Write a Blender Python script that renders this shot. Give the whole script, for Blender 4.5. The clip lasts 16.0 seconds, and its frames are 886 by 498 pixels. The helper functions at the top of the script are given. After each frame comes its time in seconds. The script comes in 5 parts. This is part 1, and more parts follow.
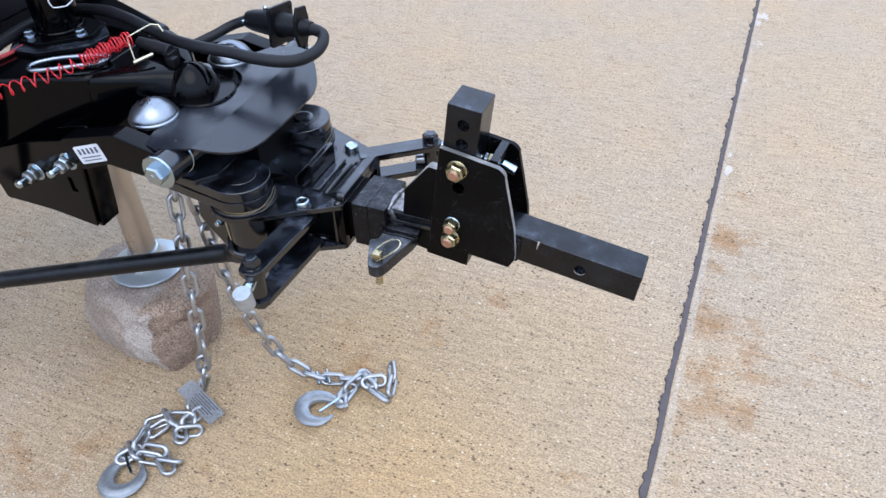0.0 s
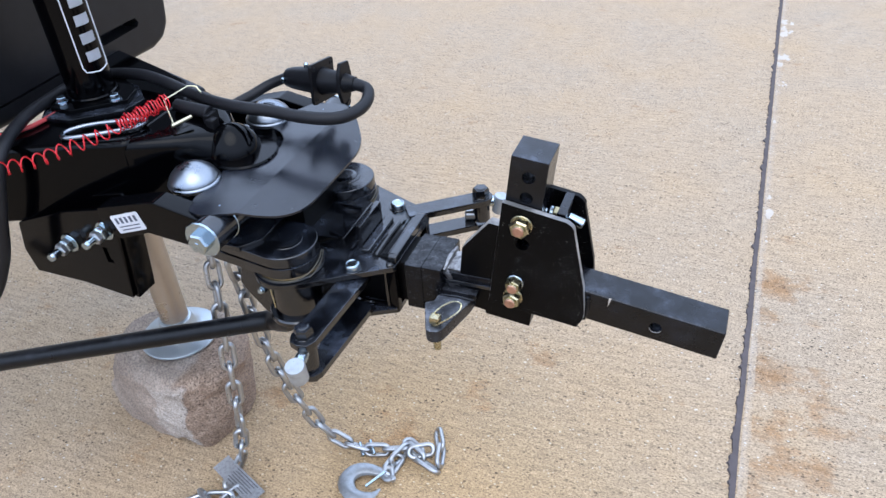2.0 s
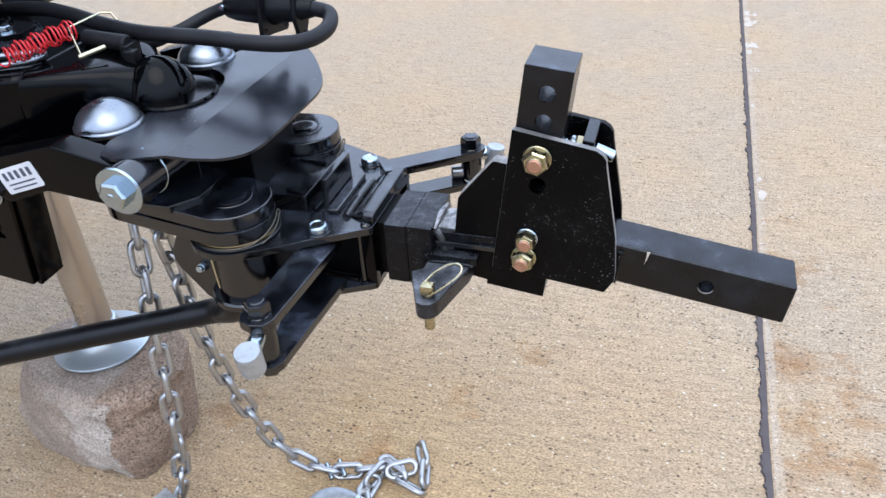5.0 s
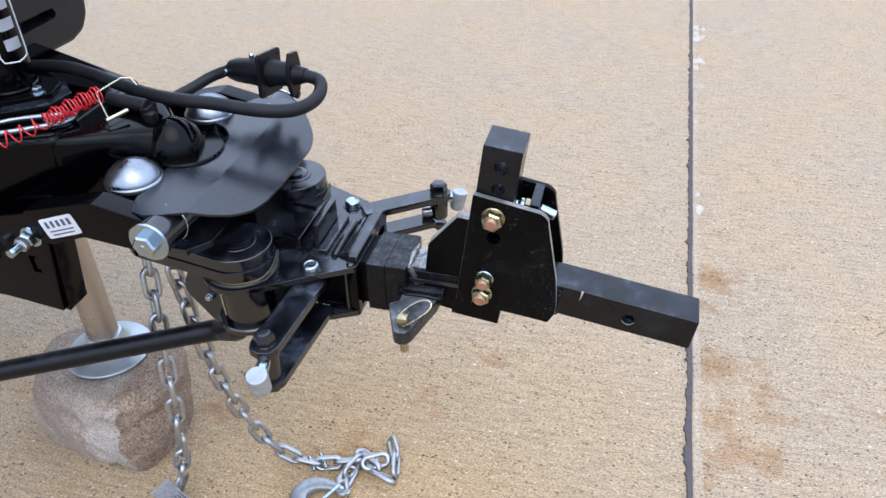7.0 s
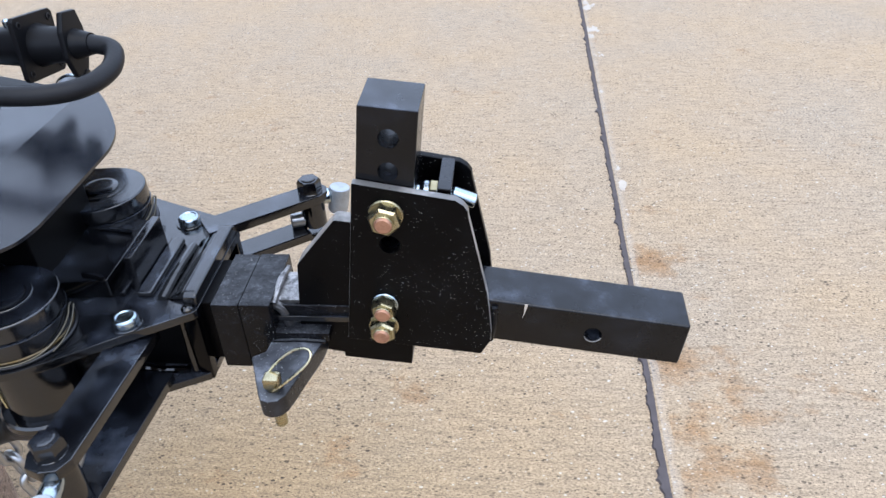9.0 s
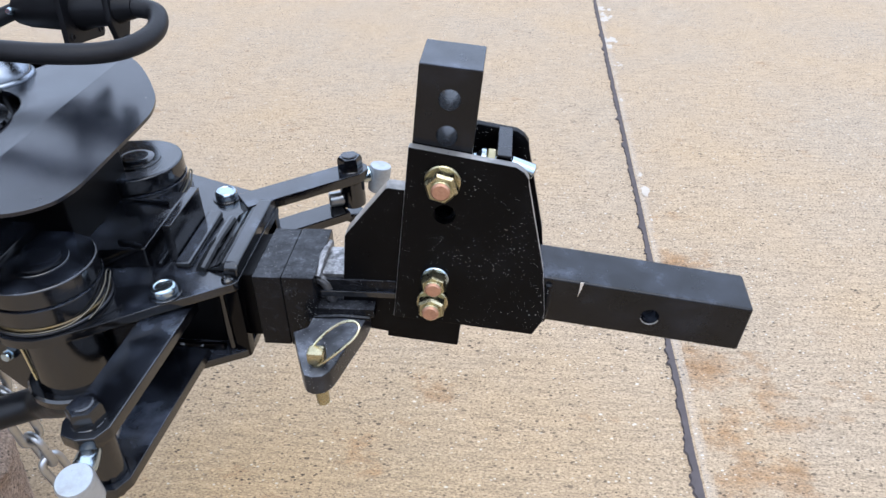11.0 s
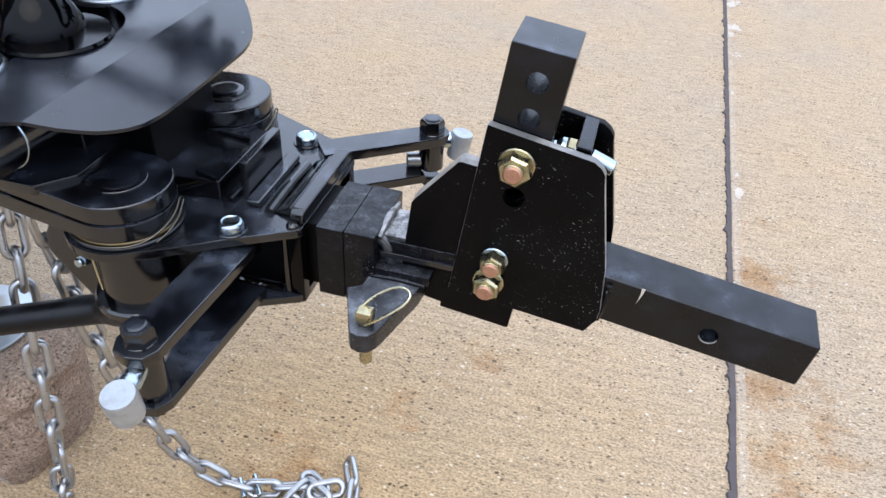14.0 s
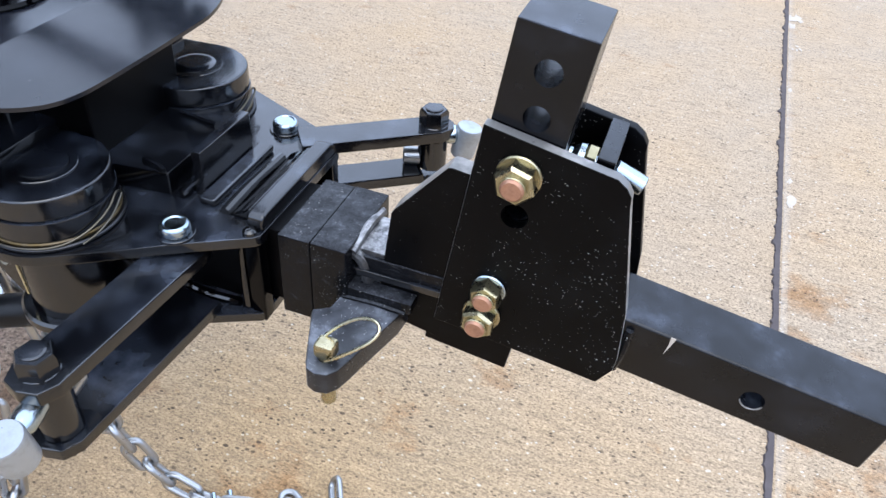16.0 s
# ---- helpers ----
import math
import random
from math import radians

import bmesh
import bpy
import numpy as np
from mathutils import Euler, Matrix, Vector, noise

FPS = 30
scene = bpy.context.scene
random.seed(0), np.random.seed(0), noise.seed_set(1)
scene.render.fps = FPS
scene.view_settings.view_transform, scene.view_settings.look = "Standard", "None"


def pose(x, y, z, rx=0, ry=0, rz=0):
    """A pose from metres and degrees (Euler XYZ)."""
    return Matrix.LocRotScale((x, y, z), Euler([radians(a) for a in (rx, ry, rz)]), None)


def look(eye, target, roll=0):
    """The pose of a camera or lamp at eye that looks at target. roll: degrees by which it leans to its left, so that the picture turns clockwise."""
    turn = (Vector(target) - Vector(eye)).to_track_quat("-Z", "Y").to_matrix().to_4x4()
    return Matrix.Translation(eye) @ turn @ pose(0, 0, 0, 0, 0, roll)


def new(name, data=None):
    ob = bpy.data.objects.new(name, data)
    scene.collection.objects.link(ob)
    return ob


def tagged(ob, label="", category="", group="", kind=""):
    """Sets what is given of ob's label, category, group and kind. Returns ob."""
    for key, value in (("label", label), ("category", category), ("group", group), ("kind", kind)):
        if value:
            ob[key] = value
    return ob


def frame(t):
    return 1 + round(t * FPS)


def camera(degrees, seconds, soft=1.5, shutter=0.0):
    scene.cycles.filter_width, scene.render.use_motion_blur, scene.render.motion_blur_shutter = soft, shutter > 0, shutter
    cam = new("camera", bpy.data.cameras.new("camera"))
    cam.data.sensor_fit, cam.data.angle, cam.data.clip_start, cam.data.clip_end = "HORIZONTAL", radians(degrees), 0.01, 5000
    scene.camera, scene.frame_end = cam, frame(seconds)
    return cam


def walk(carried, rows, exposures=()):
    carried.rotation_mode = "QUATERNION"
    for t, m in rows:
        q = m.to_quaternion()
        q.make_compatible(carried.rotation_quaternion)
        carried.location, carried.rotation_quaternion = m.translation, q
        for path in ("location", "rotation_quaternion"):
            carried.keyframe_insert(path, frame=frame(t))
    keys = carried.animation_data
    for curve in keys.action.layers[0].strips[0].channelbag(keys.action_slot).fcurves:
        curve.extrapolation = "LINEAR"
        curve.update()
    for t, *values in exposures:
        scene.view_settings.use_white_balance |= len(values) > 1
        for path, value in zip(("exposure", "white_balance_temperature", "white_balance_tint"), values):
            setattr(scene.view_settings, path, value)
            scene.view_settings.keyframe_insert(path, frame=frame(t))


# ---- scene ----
cam = camera(60.8, 16.0)
PATH = [
    (0, (0.35, -0.883, 1.309), (-0.246, 0.515, 0.008), -2.0),
    (0.5, (0.324, -0.877, 1.298), (-0.298, 0.524, 0.014), -2.8),
    (1, (0.296, -0.866, 1.285), (-0.345, 0.548, 0.025), -3.2),
    (1.5, (0.267, -0.865, 1.279), (-0.375, 0.576, 0.05), -3.7),
    (2, (0.25, -0.852, 1.275), (-0.388, 0.622, 0.083), -4.3),
    (2.5, (0.238, -0.817, 1.229), (-0.359, 0.702, 0.072), -4.3),
    (3, (0.199, -0.795, 1.127), (-0.367, 0.747, -0.014), -3.2),
    (3.5, (0.154, -0.773, 1.041), (-0.423, 0.767, -0.097), -2.5),
    (4, (0.132, -0.76, 0.996), (-0.446, 0.781, -0.139), -2.8),
    (4.5, (0.128, -0.746, 1.008), (-0.425, 0.807, -0.125), -3.2),
    (5, (0.14, -0.748, 1.062), (-0.378, 0.818, -0.07), -3.3),
    (5.2, (0.146, -0.756, 1.086), (-0.352, 0.817, -0.043), -3.3),
    (7.3, (0.167, -0.854, 1.238), (-0.248, 0.705, 0.057), -0.9),
    (7.5, (0.168, -0.841, 1.224), (-0.239, 0.728, 0.052), -2.0),
    (8, (0.159, -0.807, 1.217), (-0.194, 0.774, 0.045), -2.6),
    (8.5, (0.141, -0.703, 1.144), (-0.107, 0.902, -0.024), -2.8),
    (9, (0.127, -0.589, 1.045), (-0.053, 1.023, -0.124), -3.0),
    (9.5, (0.119, -0.601, 1.006), (-0.054, 1.013, -0.162), -3.0),
    (9.7, (0.11, -0.612, 1.008), (-0.076, 1.001, -0.16), -3.1),
    (11.8, (0.057, -0.571, 0.981), (-0.06, 1.104, -0.106), 0.7),
    (12, (0.052, -0.565, 0.977), (-0.019, 1.124, -0.093), 1.8),
    (12.5, (0.056, -0.559, 0.964), (0.056, 1.189, -0.008), 2.6),
    (13, (0.079, -0.561, 0.979), (-0.099, 1.122, -0.086), 2.2),
    (13.5, (0.096, -0.567, 0.991), (-0.187, 1.026, -0.185), 3.1),
    (14, (0.088, -0.573, 1.006), (-0.285, 0.962, -0.22), 3.5),
    (14.5, (0.085, -0.572, 1.012), (-0.393, 0.956, -0.187), 2.3),
    (15, (0.108, -0.545, 1.016), (-0.393, 0.974, -0.185), 2.2),
    (15.5, (0.104, -0.524, 1.008), (-0.36, 0.962, -0.247), 4.6),
    (16, (0.093, -0.443, 0.953), (-0.36, 1.034, -0.317), 4.6),
]
walk(cam, [(t, look(eye, target, roll)) for t, eye, target, roll in PATH],
     exposures=((0, -0.03, 6050, 10), (2.5, 0.0, 6130, 10), (4, 0.02, 6330, 10), (7.5, -0.04, 6250, 10), (9.5, -0.03, 6300, 10), (12, 0.05, 6380, 10), (12.5, -0.03, 6210, 10), (13, 0.04, 6210, 10), (13.5, -0.01, 6190, 10), (14.5, 0.09, 6860, 10), (16, 0.15, 6250, 10)))

# ---- world, sun, exposure ----
world = bpy.data.worlds.new("overcast_sky")
scene.world = world
world.use_nodes = True
wn, wl = world.node_tree.nodes, world.node_tree.links
sky = wn.new("ShaderNodeTexSky")
sky.sky_type = "NISHITA"
sky.sun_disc = False
sky.sun_elevation, sky.sun_rotation = radians(65), radians(155)
sky.dust_density, sky.air_density, sky.ozone_density = 6.0, 1.3, 1.0
soft = wn.new("ShaderNodeHueSaturation")
soft.inputs["Saturation"].default_value = 0.5
wl.new(sky.outputs[0], soft.inputs["Color"])
# an even cloud layer, brighter overhead than at the horizon
where = wn.new("ShaderNodeTexCoord")
split = wn.new("ShaderNodeSeparateXYZ")
wl.new(where.outputs["Generated"], split.inputs[0])
layer = wn.new("ShaderNodeValToRGB")
layer.color_ramp.elements[0].position, layer.color_ramp.elements[0].color = 0.02, (3.2, 4.1, 5.8, 1)
layer.color_ramp.elements[1].position, layer.color_ramp.elements[1].color = 0.85, (16.2, 18.8, 23.8, 1)
shoulder = layer.color_ramp.elements.new(0.38)
shoulder.color = (14.9, 17.8, 23.6, 1)
wl.new(split.outputs["Z"], layer.inputs[0])
blend = wn.new("ShaderNodeMix")
blend.data_type = "RGBA"
blend.inputs[0].default_value = 0.8
wl.new(soft.outputs[0], blend.inputs[6])
wl.new(layer.outputs[0], blend.inputs[7])
wl.new(blend.outputs[2], wn["Background"].inputs["Color"])
wn["Background"].inputs["Strength"].default_value = 0.142
sun_data = bpy.data.lights.new("sun", "SUN")
sun_data.energy, sun_data.angle, sun_data.color = 1.0, radians(50), (1.0, 0.93, 0.82)
sun = new("sun", sun_data)
sun.matrix_world = look((0.5, -1.1, 2.6), (0, 0, 0))


# ---- materials ----
def material(name):
    m = bpy.data.materials.new(name)
    m.use_nodes = True
    t = m.node_tree
    return m, t.nodes, t.links, t.nodes["Principled BSDF"]


def node(nodes, kind, **values):
    n = nodes.new(kind)
    for key, value in values.items():
        n.inputs[key].default_value = value
    return n


def coords(nodes, links, scale=(1, 1, 1), turn=0.0):
    c = nodes.new("ShaderNodeTexCoord")
    mp = nodes.new("ShaderNodeMapping")
    mp.inputs["Scale"].default_value = scale
    mp.inputs["Rotation"].default_value = (0, 0, turn)
    links.new(c.outputs["Object"], mp.inputs["Vector"])
    return mp.outputs[0]


def ramp(nodes, links, source, stops):
    r = nodes.new("ShaderNodeValToRGB")
    while len(r.color_ramp.elements) < len(stops):
        r.color_ramp.elements.new(0.5)
    for e, (at, col) in zip(r.color_ramp.elements, stops):
        e.position, e.color = at, (*col, 1) if len(col) == 3 else (col[0], col[0], col[0], 1)
    links.new(source, r.inputs[0])
    return r.outputs[0]


def mixed(nodes, links, fac, a, b, mode="MIX"):
    m = nodes.new("ShaderNodeMix")
    m.data_type, m.blend_type = "RGBA", mode
    for value, socket in ((fac, m.inputs[0]), (a, m.inputs[6]), (b, m.inputs[7])):
        if isinstance(value, (int, float)):
            socket.default_value = value
        elif isinstance(value, tuple):
            socket.default_value = (*value, 1)
        else:
            links.new(value, socket)
    return m.outputs[2]


def noise_tex(nodes, links, vec, scale, detail=4.0, rough=0.55):
    n = node(nodes, "ShaderNodeTexNoise", Scale=scale, Detail=detail, Roughness=rough)
    links.new(vec, n.inputs["Vector"])
    return n.outputs[0]


def bump(nodes, links, bsdf, height, strength, distance):
    b = node(nodes, "ShaderNodeBump", Strength=strength, Distance=distance)
    links.new(height, b.inputs["Height"])
    links.new(b.outputs[0], bsdf.inputs["Normal"])
    return b


def paint(name, base, rough, dust=0.15, specks=0.0, grain=900.0, relief=0.00015, dust_sheen_col=(0.12, 0.12, 0.125), speck_col=(0.27, 0.265, 0.255), spec=0.6, dust_sheen=0.0, scuffs=0.0, clump=75.0):
    """Black paint on steel: faint dust, uneven gloss, fine relief, optional pale specks, and dust with painted sky
    sheen on tops.
    """
    m, n, l, p = material(name)
    v = coords(n, l)
    big = noise_tex(n, l, v, 22.0, 6.0, 0.65)
    fine = noise_tex(n, l, v, grain, 3.0)
    film = ramp(n, l, big, [(0.48, (0,)), (0.78, (dust,))])
    if dust_sheen > 0:
        # faces that look up get dust and a sky sheen painted as colour
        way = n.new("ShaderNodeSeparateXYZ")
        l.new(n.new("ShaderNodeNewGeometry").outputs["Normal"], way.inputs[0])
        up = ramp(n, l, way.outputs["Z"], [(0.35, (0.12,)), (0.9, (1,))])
        patch = ramp(n, l, noise_tex(n, l, v, clump, 8.0, 0.8 if clump > 50 else 0.55), [(0.42, (dust_sheen * 0.12,)), (0.57, (dust_sheen * 0.75,)), (0.70, (min(1.0, dust_sheen * 2.8),))])
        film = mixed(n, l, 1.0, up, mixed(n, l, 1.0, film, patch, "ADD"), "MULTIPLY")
    col = mixed(n, l, film, base, dust_sheen_col)
    if scuffs > 0:
        # thin curling scratches gathered in rubbed patches
        curl = node(n, "ShaderNodeTexNoise", Scale=26.0, Detail=2.0, Roughness=0.5, Distortion=2.2)
        l.new(v, curl.inputs["Vector"])
        line = ramp(n, l, math_node(n, l, "ABSOLUTE", math_node(n, l, "SUBTRACT", curl.outputs[0], 0.5)), [(0.0, (scuffs,)), (0.011, (0,))])
        rubbed = ramp(n, l, noise_tex(n, l, v, 15.0, 5.0, 0.7), [(0.50, (0,)), (0.62, (1,))])
        col = mixed(n, l, mixed(n, l, 1.0, line, rubbed, "MULTIPLY"), col, (0.10, 0.10, 0.105))
    if specks > 0:
        dots = ramp(n, l, noise_tex(n, l, coords(n, l, (0.62, 1, 1)), 1050.0, 0.0, 0.3), [(0.80 - specks, (0,)), (0.82 - specks, (1,))])
        where = ramp(n, l, noise_tex(n, l, v, 24.0, 3.0), [(0.42, (0,)), (0.56, (1,))])
        col = mixed(n, l, mixed(n, l, 1.0, dots, where, "MULTIPLY"), col, speck_col)
    l.new(col, p.inputs["Base Color"])
    r = ramp(n, l, big, [(0.3, (rough * 0.8,)), (0.75, (min(1.0, rough * 1.5),))])
    l.new(r, p.inputs["Roughness"])
    p.inputs["Specular IOR Level"].default_value = spec
    bump(n, l, p, fine, 0.35, relief)
    return m


def metal(name, base, rough, metallic=0.9, stain=(0.25, 0.24, 0.23), amount=0.4, scale=60.0, relief=0.0002):
    m, n, l, p = material(name)
    v = coords(n, l)
    a = noise_tex(n, l, v, scale, 6.0, 0.65)
    b = noise_tex(n, l, v, scale * 9, 3.0)
    f = ramp(n, l, a, [(0.45, (0,)), (0.75, (amount,))])
    l.new(mixed(n, l, f, base, stain), p.inputs["Base Color"])
    l.new(ramp(n, l, a, [(0.3, (rough * 0.75,)), (0.75, (rough * 1.5,))]), p.inputs["Roughness"])
    p.inputs["Metallic"].default_value = metallic
    bump(n, l, p, b, 0.3, relief)
    return m


def plastic(name, base, rough, relief=0.0001, scale=300.0, spec=0.5):
    m, n, l, p = material(name)
    v = coords(n, l)
    a = noise_tex(n, l, v, 30.0, 4.0)
    l.new(mixed(n, l, ramp(n, l, a, [(0.4, (0,)), (0.8, (0.3,))]), base, tuple(min(1, c * 1.7 + 0.01) for c in base)), p.inputs["Base Color"])
    p.inputs["Roughness"].default_value = rough
    p.inputs["Specular IOR Level"].default_value = spec
    bump(n, l, p, noise_tex(n, l, v, scale, 3.0), 0.3, relief)
    return m


def math_node(nodes, links, op, a, b=None, c=None):
    m = nodes.new("ShaderNodeMath")
    m.operation = op
    for value, socket in zip((a, b, c), m.inputs):
        if value is None:
            continue
        if isinstance(value, (int, float)):
            socket.default_value = value
        else:
            links.new(value, socket)
    return m.outputs[0]


def concrete_material():
    m, n, l, p = material("broom_finished_concrete")
    v = coords(n, l)
    streak = coords(n, l, (0.62, 1, 1), radians(5))
    line_v = coords(n, l, (0.14, 1, 1), radians(5))
    sep = n.new("ShaderNodeSeparateXYZ")
    l.new(v, sep.inputs[0])
    # broad drift of tone, from grey to warm tan
    base = ramp(n, l, noise_tex(n, l, v, 2.3, 5.0), [(0.30, (0.316, 0.246, 0.172)), (0.50, (0.336, 0.250, 0.163)), (0.70, (0.356, 0.255, 0.153))])
    # sand grain drawn out by the broom
    grain = noise_tex(n, l, streak, 300.0, 3.0, 0.8)
    base = mixed(n, l, 1.0, base, ramp(n, l, grain, [(0.35, (0.42,)), (0.455, (0.89,)), (0.55, (1.09,)), (0.66, (1.52,))]), "MULTIPLY")
    coarse = noise_tex(n, l, streak, 105.0, 4.0, 0.7)
    base = mixed(n, l, 1.0, base, ramp(n, l, coarse, [(0.30, (0.82,)), (0.5, (1.0,)), (0.70, (1.15,))]), "MULTIPLY")
    lines = noise_tex(n, l, line_v, 95.0, 5.0, 0.7)
    base = mixed(n, l, 1.0, base, ramp(n, l, lines, [(0.32, (0.78,)), (0.5, (1.0,)), (0.68, (1.17,))]), "MULTIPLY")
    # pits and pale stones
    def spots(scale, turn, size):
        cell = node(n, "ShaderNodeTexVoronoi", Scale=scale, Randomness=1.0)
        l.new(coords(n, l, (0.62, 1, 1), turn), cell.inputs["Vector"])
        tint = n.new("ShaderNodeSeparateColor")
        l.new(cell.outputs["Color"], tint.inputs[0])
        reach = math_node(n, l, "MULTIPLY", math_node(n, l, "POWER", tint.outputs[0], 2.9), size)
        inside = math_node(n, l, "SUBTRACT", reach, cell.outputs["Distance"])
        return ramp(n, l, math_node(n, l, "MULTIPLY", inside, 12.0), [(0.0, (0,)), (0.5, (1,))])
    pit = math_node(n, l, "MAXIMUM", spots(85.0, 0.09, 0.27), spots(180.0, 0.5, 0.44))
    rough_y = node(n, "ShaderNodeMapRange")
    l.new(sep.outputs["Y"], rough_y.inputs[0])
    for i, val in zip((1, 2, 3, 4), (0.0, 1.1, 0.95, 0.0)):
        rough_y.inputs[i].default_value = val
    worn = math_node(n, l, "MULTIPLY", rough_y.outputs[0], math_node(n, l, "GREATER_THAN", sep.outputs["X"], 0.41))
    pit = math_node(n, l, "MULTIPLY", pit, math_node(n, l, "MAXIMUM", worn, ramp(n, l, noise_tex(n, l, v, 9.0, 5.0, 0.7), [(0.38, (0.28,)), (0.60, (1,))])))
    base = mixed(n, l, math_node(n, l, "MULTIPLY", pit, 0.95), base, (0.055, 0.038, 0.025))
    pale = math_node(n, l, "MAXIMUM", spots(60.0, 1.1, 0.16), spots(150.0, 0.8, 0.27))
    base = mixed(n, l, math_node(n, l, "MULTIPLY", pale, 0.75), base, (0.56, 0.53, 0.47))
    # rust stains, gathered in a band beside the joint and scattered elsewhere
    rust = noise_tex(n, l, coords(n, l, (1, 1.5, 1)), 6.0, 8.0, 0.72)
    near = node(n, "ShaderNodeMapRange")
    l.new(sep.outputs["X"], near.inputs[0])
    for i, val in zip((1, 2, 3, 4), (0.42, 0.66, 1.0, 0.0)):
        near.inputs[i].default_value = val
    beyond = math_node(n, l, "GREATER_THAN", sep.outputs["X"], 0.41)
    close = node(n, "ShaderNodeMapRange")
    l.new(sep.outputs["Y"], close.inputs[0])
    for i, val in zip((1, 2, 3, 4), (0.6, 1.6, 1.0, 0.1)):
        close.inputs[i].default_value = val
    band = math_node(n, l, "MULTIPLY", math_node(n, l, "MULTIPLY", near.outputs[0], beyond), close.outputs[0])
    left = node(n, "ShaderNodeMapRange")
    l.new(math_node(n, l, "ADD", sep.outputs["X"], math_node(n, l, "MAXIMUM", sep.outputs["Y"], 0.0)), left.inputs[0])
    for i, val in zip((1, 2, 3, 4), (-0.5, -0.8, 0.0, 0.03)):
        left.inputs[i].default_value = val
    lifted = math_node(n, l, "ADD", math_node(n, l, "MULTIPLY_ADD", band, 0.105, rust), math_node(n, l, "MULTIPLY", left.outputs[0], math_node(n, l, "GREATER_THAN", math_node(n, l, "MULTIPLY_ADD", noise_tex(n, l, v, 3.0), 0.6, sep.outputs["X"]), -1.1)))
    # single rust blots, their edges drawn out unevenly
    warp = n.new("ShaderNodeTexNoise")
    warp.inputs["Scale"].default_value, warp.inputs["Detail"].default_value = 14.0, 6.0
    l.new(v, warp.inputs["Vector"])
    bent = n.new("ShaderNodeVectorMath")
    bent.operation = "MULTIPLY_ADD"
    l.new(warp.outputs["Color"], bent.inputs[0])
    bent.inputs[1].default_value = (0.12, 0.10, 0.0)
    l.new(v, bent.inputs[2])
    blot = None
    for x, y, size in ((0.452, 0.84, 0.060), (0.440, 0.46, 0.055), (0.443, 0.34, 0.055), (0.460, 0.22, 0.055), (0.70, 0.42, 0.075), (0.525, 0.24, 0.055), (-0.07, 0.37, 0.075), (-0.15, 0.22, 0.075), (-0.73, -0.40, 0.120), (-0.62, 0.12, 0.100), (0.53, 0.39, 0.050), (-0.30, 0.10, 0.080)):
        gap = n.new("ShaderNodeVectorMath")
        gap.operation = "DISTANCE"
        l.new(bent.outputs[0], gap.inputs[0])
        gap.inputs[1].default_value = (x + 0.06, y + 0.05, 0.0)
        inside = node(n, "ShaderNodeMapRange")
        l.new(gap.outputs["Value"], inside.inputs[0])
        for i, val in zip((1, 2, 3, 4), (size * 0.25, size * 1.35, 0.145, 0.0)):
            inside.inputs[i].default_value = val
        blot = inside.outputs[0] if blot is None else math_node(n, l, "MAXIMUM", blot, inside.outputs[0])
    lifted = math_node(n, l, "ADD", lifted, blot)
    stain = ramp(n, l, lifted, [(0.605, (0,)), (0.68, (0.45,)), (0.78, (0.85,))])
    base = mixed(n, l, stain, base, mixed(n, l, 1.0, base, (0.72, 0.51, 0.31), "MULTIPLY"))
    flat = n.new("ShaderNodeVectorMath")
    flat.operation = "DISTANCE"
    l.new(v, flat.inputs[0])
    flat.inputs[1].default_value = (-0.2, -0.12, 0)
    tint = node(n, "ShaderNodeMapRange")
    l.new(math_node(n, l, "MULTIPLY_ADD", noise_tex(n, l, v, 5.0, 5.0), 0.5, flat.outputs["Value"]), tint.inputs[0])
    for i, val in zip((1, 2, 3, 4), (0.40, 1.05, 0.90, 0.0)):
        tint.inputs[i].default_value = val
    base = mixed(n, l, tint.outputs[0], base, mixed(n, l, 1.0, base, (1.07, 0.95, 0.72), "MULTIPLY"))
    # chalky edge along the joint's far side
    off = math_node(n, l, "SUBTRACT", sep.outputs["X"], math_node(n, l, "MULTIPLY_ADD", sep.outputs["Y"], 0.0085, 0.3915))
    edge = node(n, "ShaderNodeMapRange")
    l.new(math_node(n, l, "MULTIPLY_ADD", noise_tex(n, l, v, 22.0, 6.0, 0.7), 0.045, math_node(n, l, "SUBTRACT", off, 0.012)), edge.inputs[0])
    for i, val in zip((1, 2, 3, 4), (0.008, 0.028, 1.0, 0.0)):
        edge.inputs[i].default_value = val
    chalk = math_node(n, l, "MULTIPLY", math_node(n, l, "MULTIPLY", edge.outputs[0], math_node(n, l, "GREATER_THAN", off, 0.0)), 0.24)
    base = mixed(n, l, chalk, base, (0.47, 0.45, 0.42))
    l.new(base, p.inputs["Base Color"])
    p.inputs["Roughness"].default_value = 0.85
    b1 = bump(n, l, p, math_node(n, l, "SUBTRACT", grain, pit), 0.55, 0.0012)
    b2 = node(n, "ShaderNodeBump", Strength=0.3, Distance=0.0012)
    l.new(lines, b2.inputs["Height"])
    l.new(b2.outputs[0], b1.inputs["Normal"])
    return m


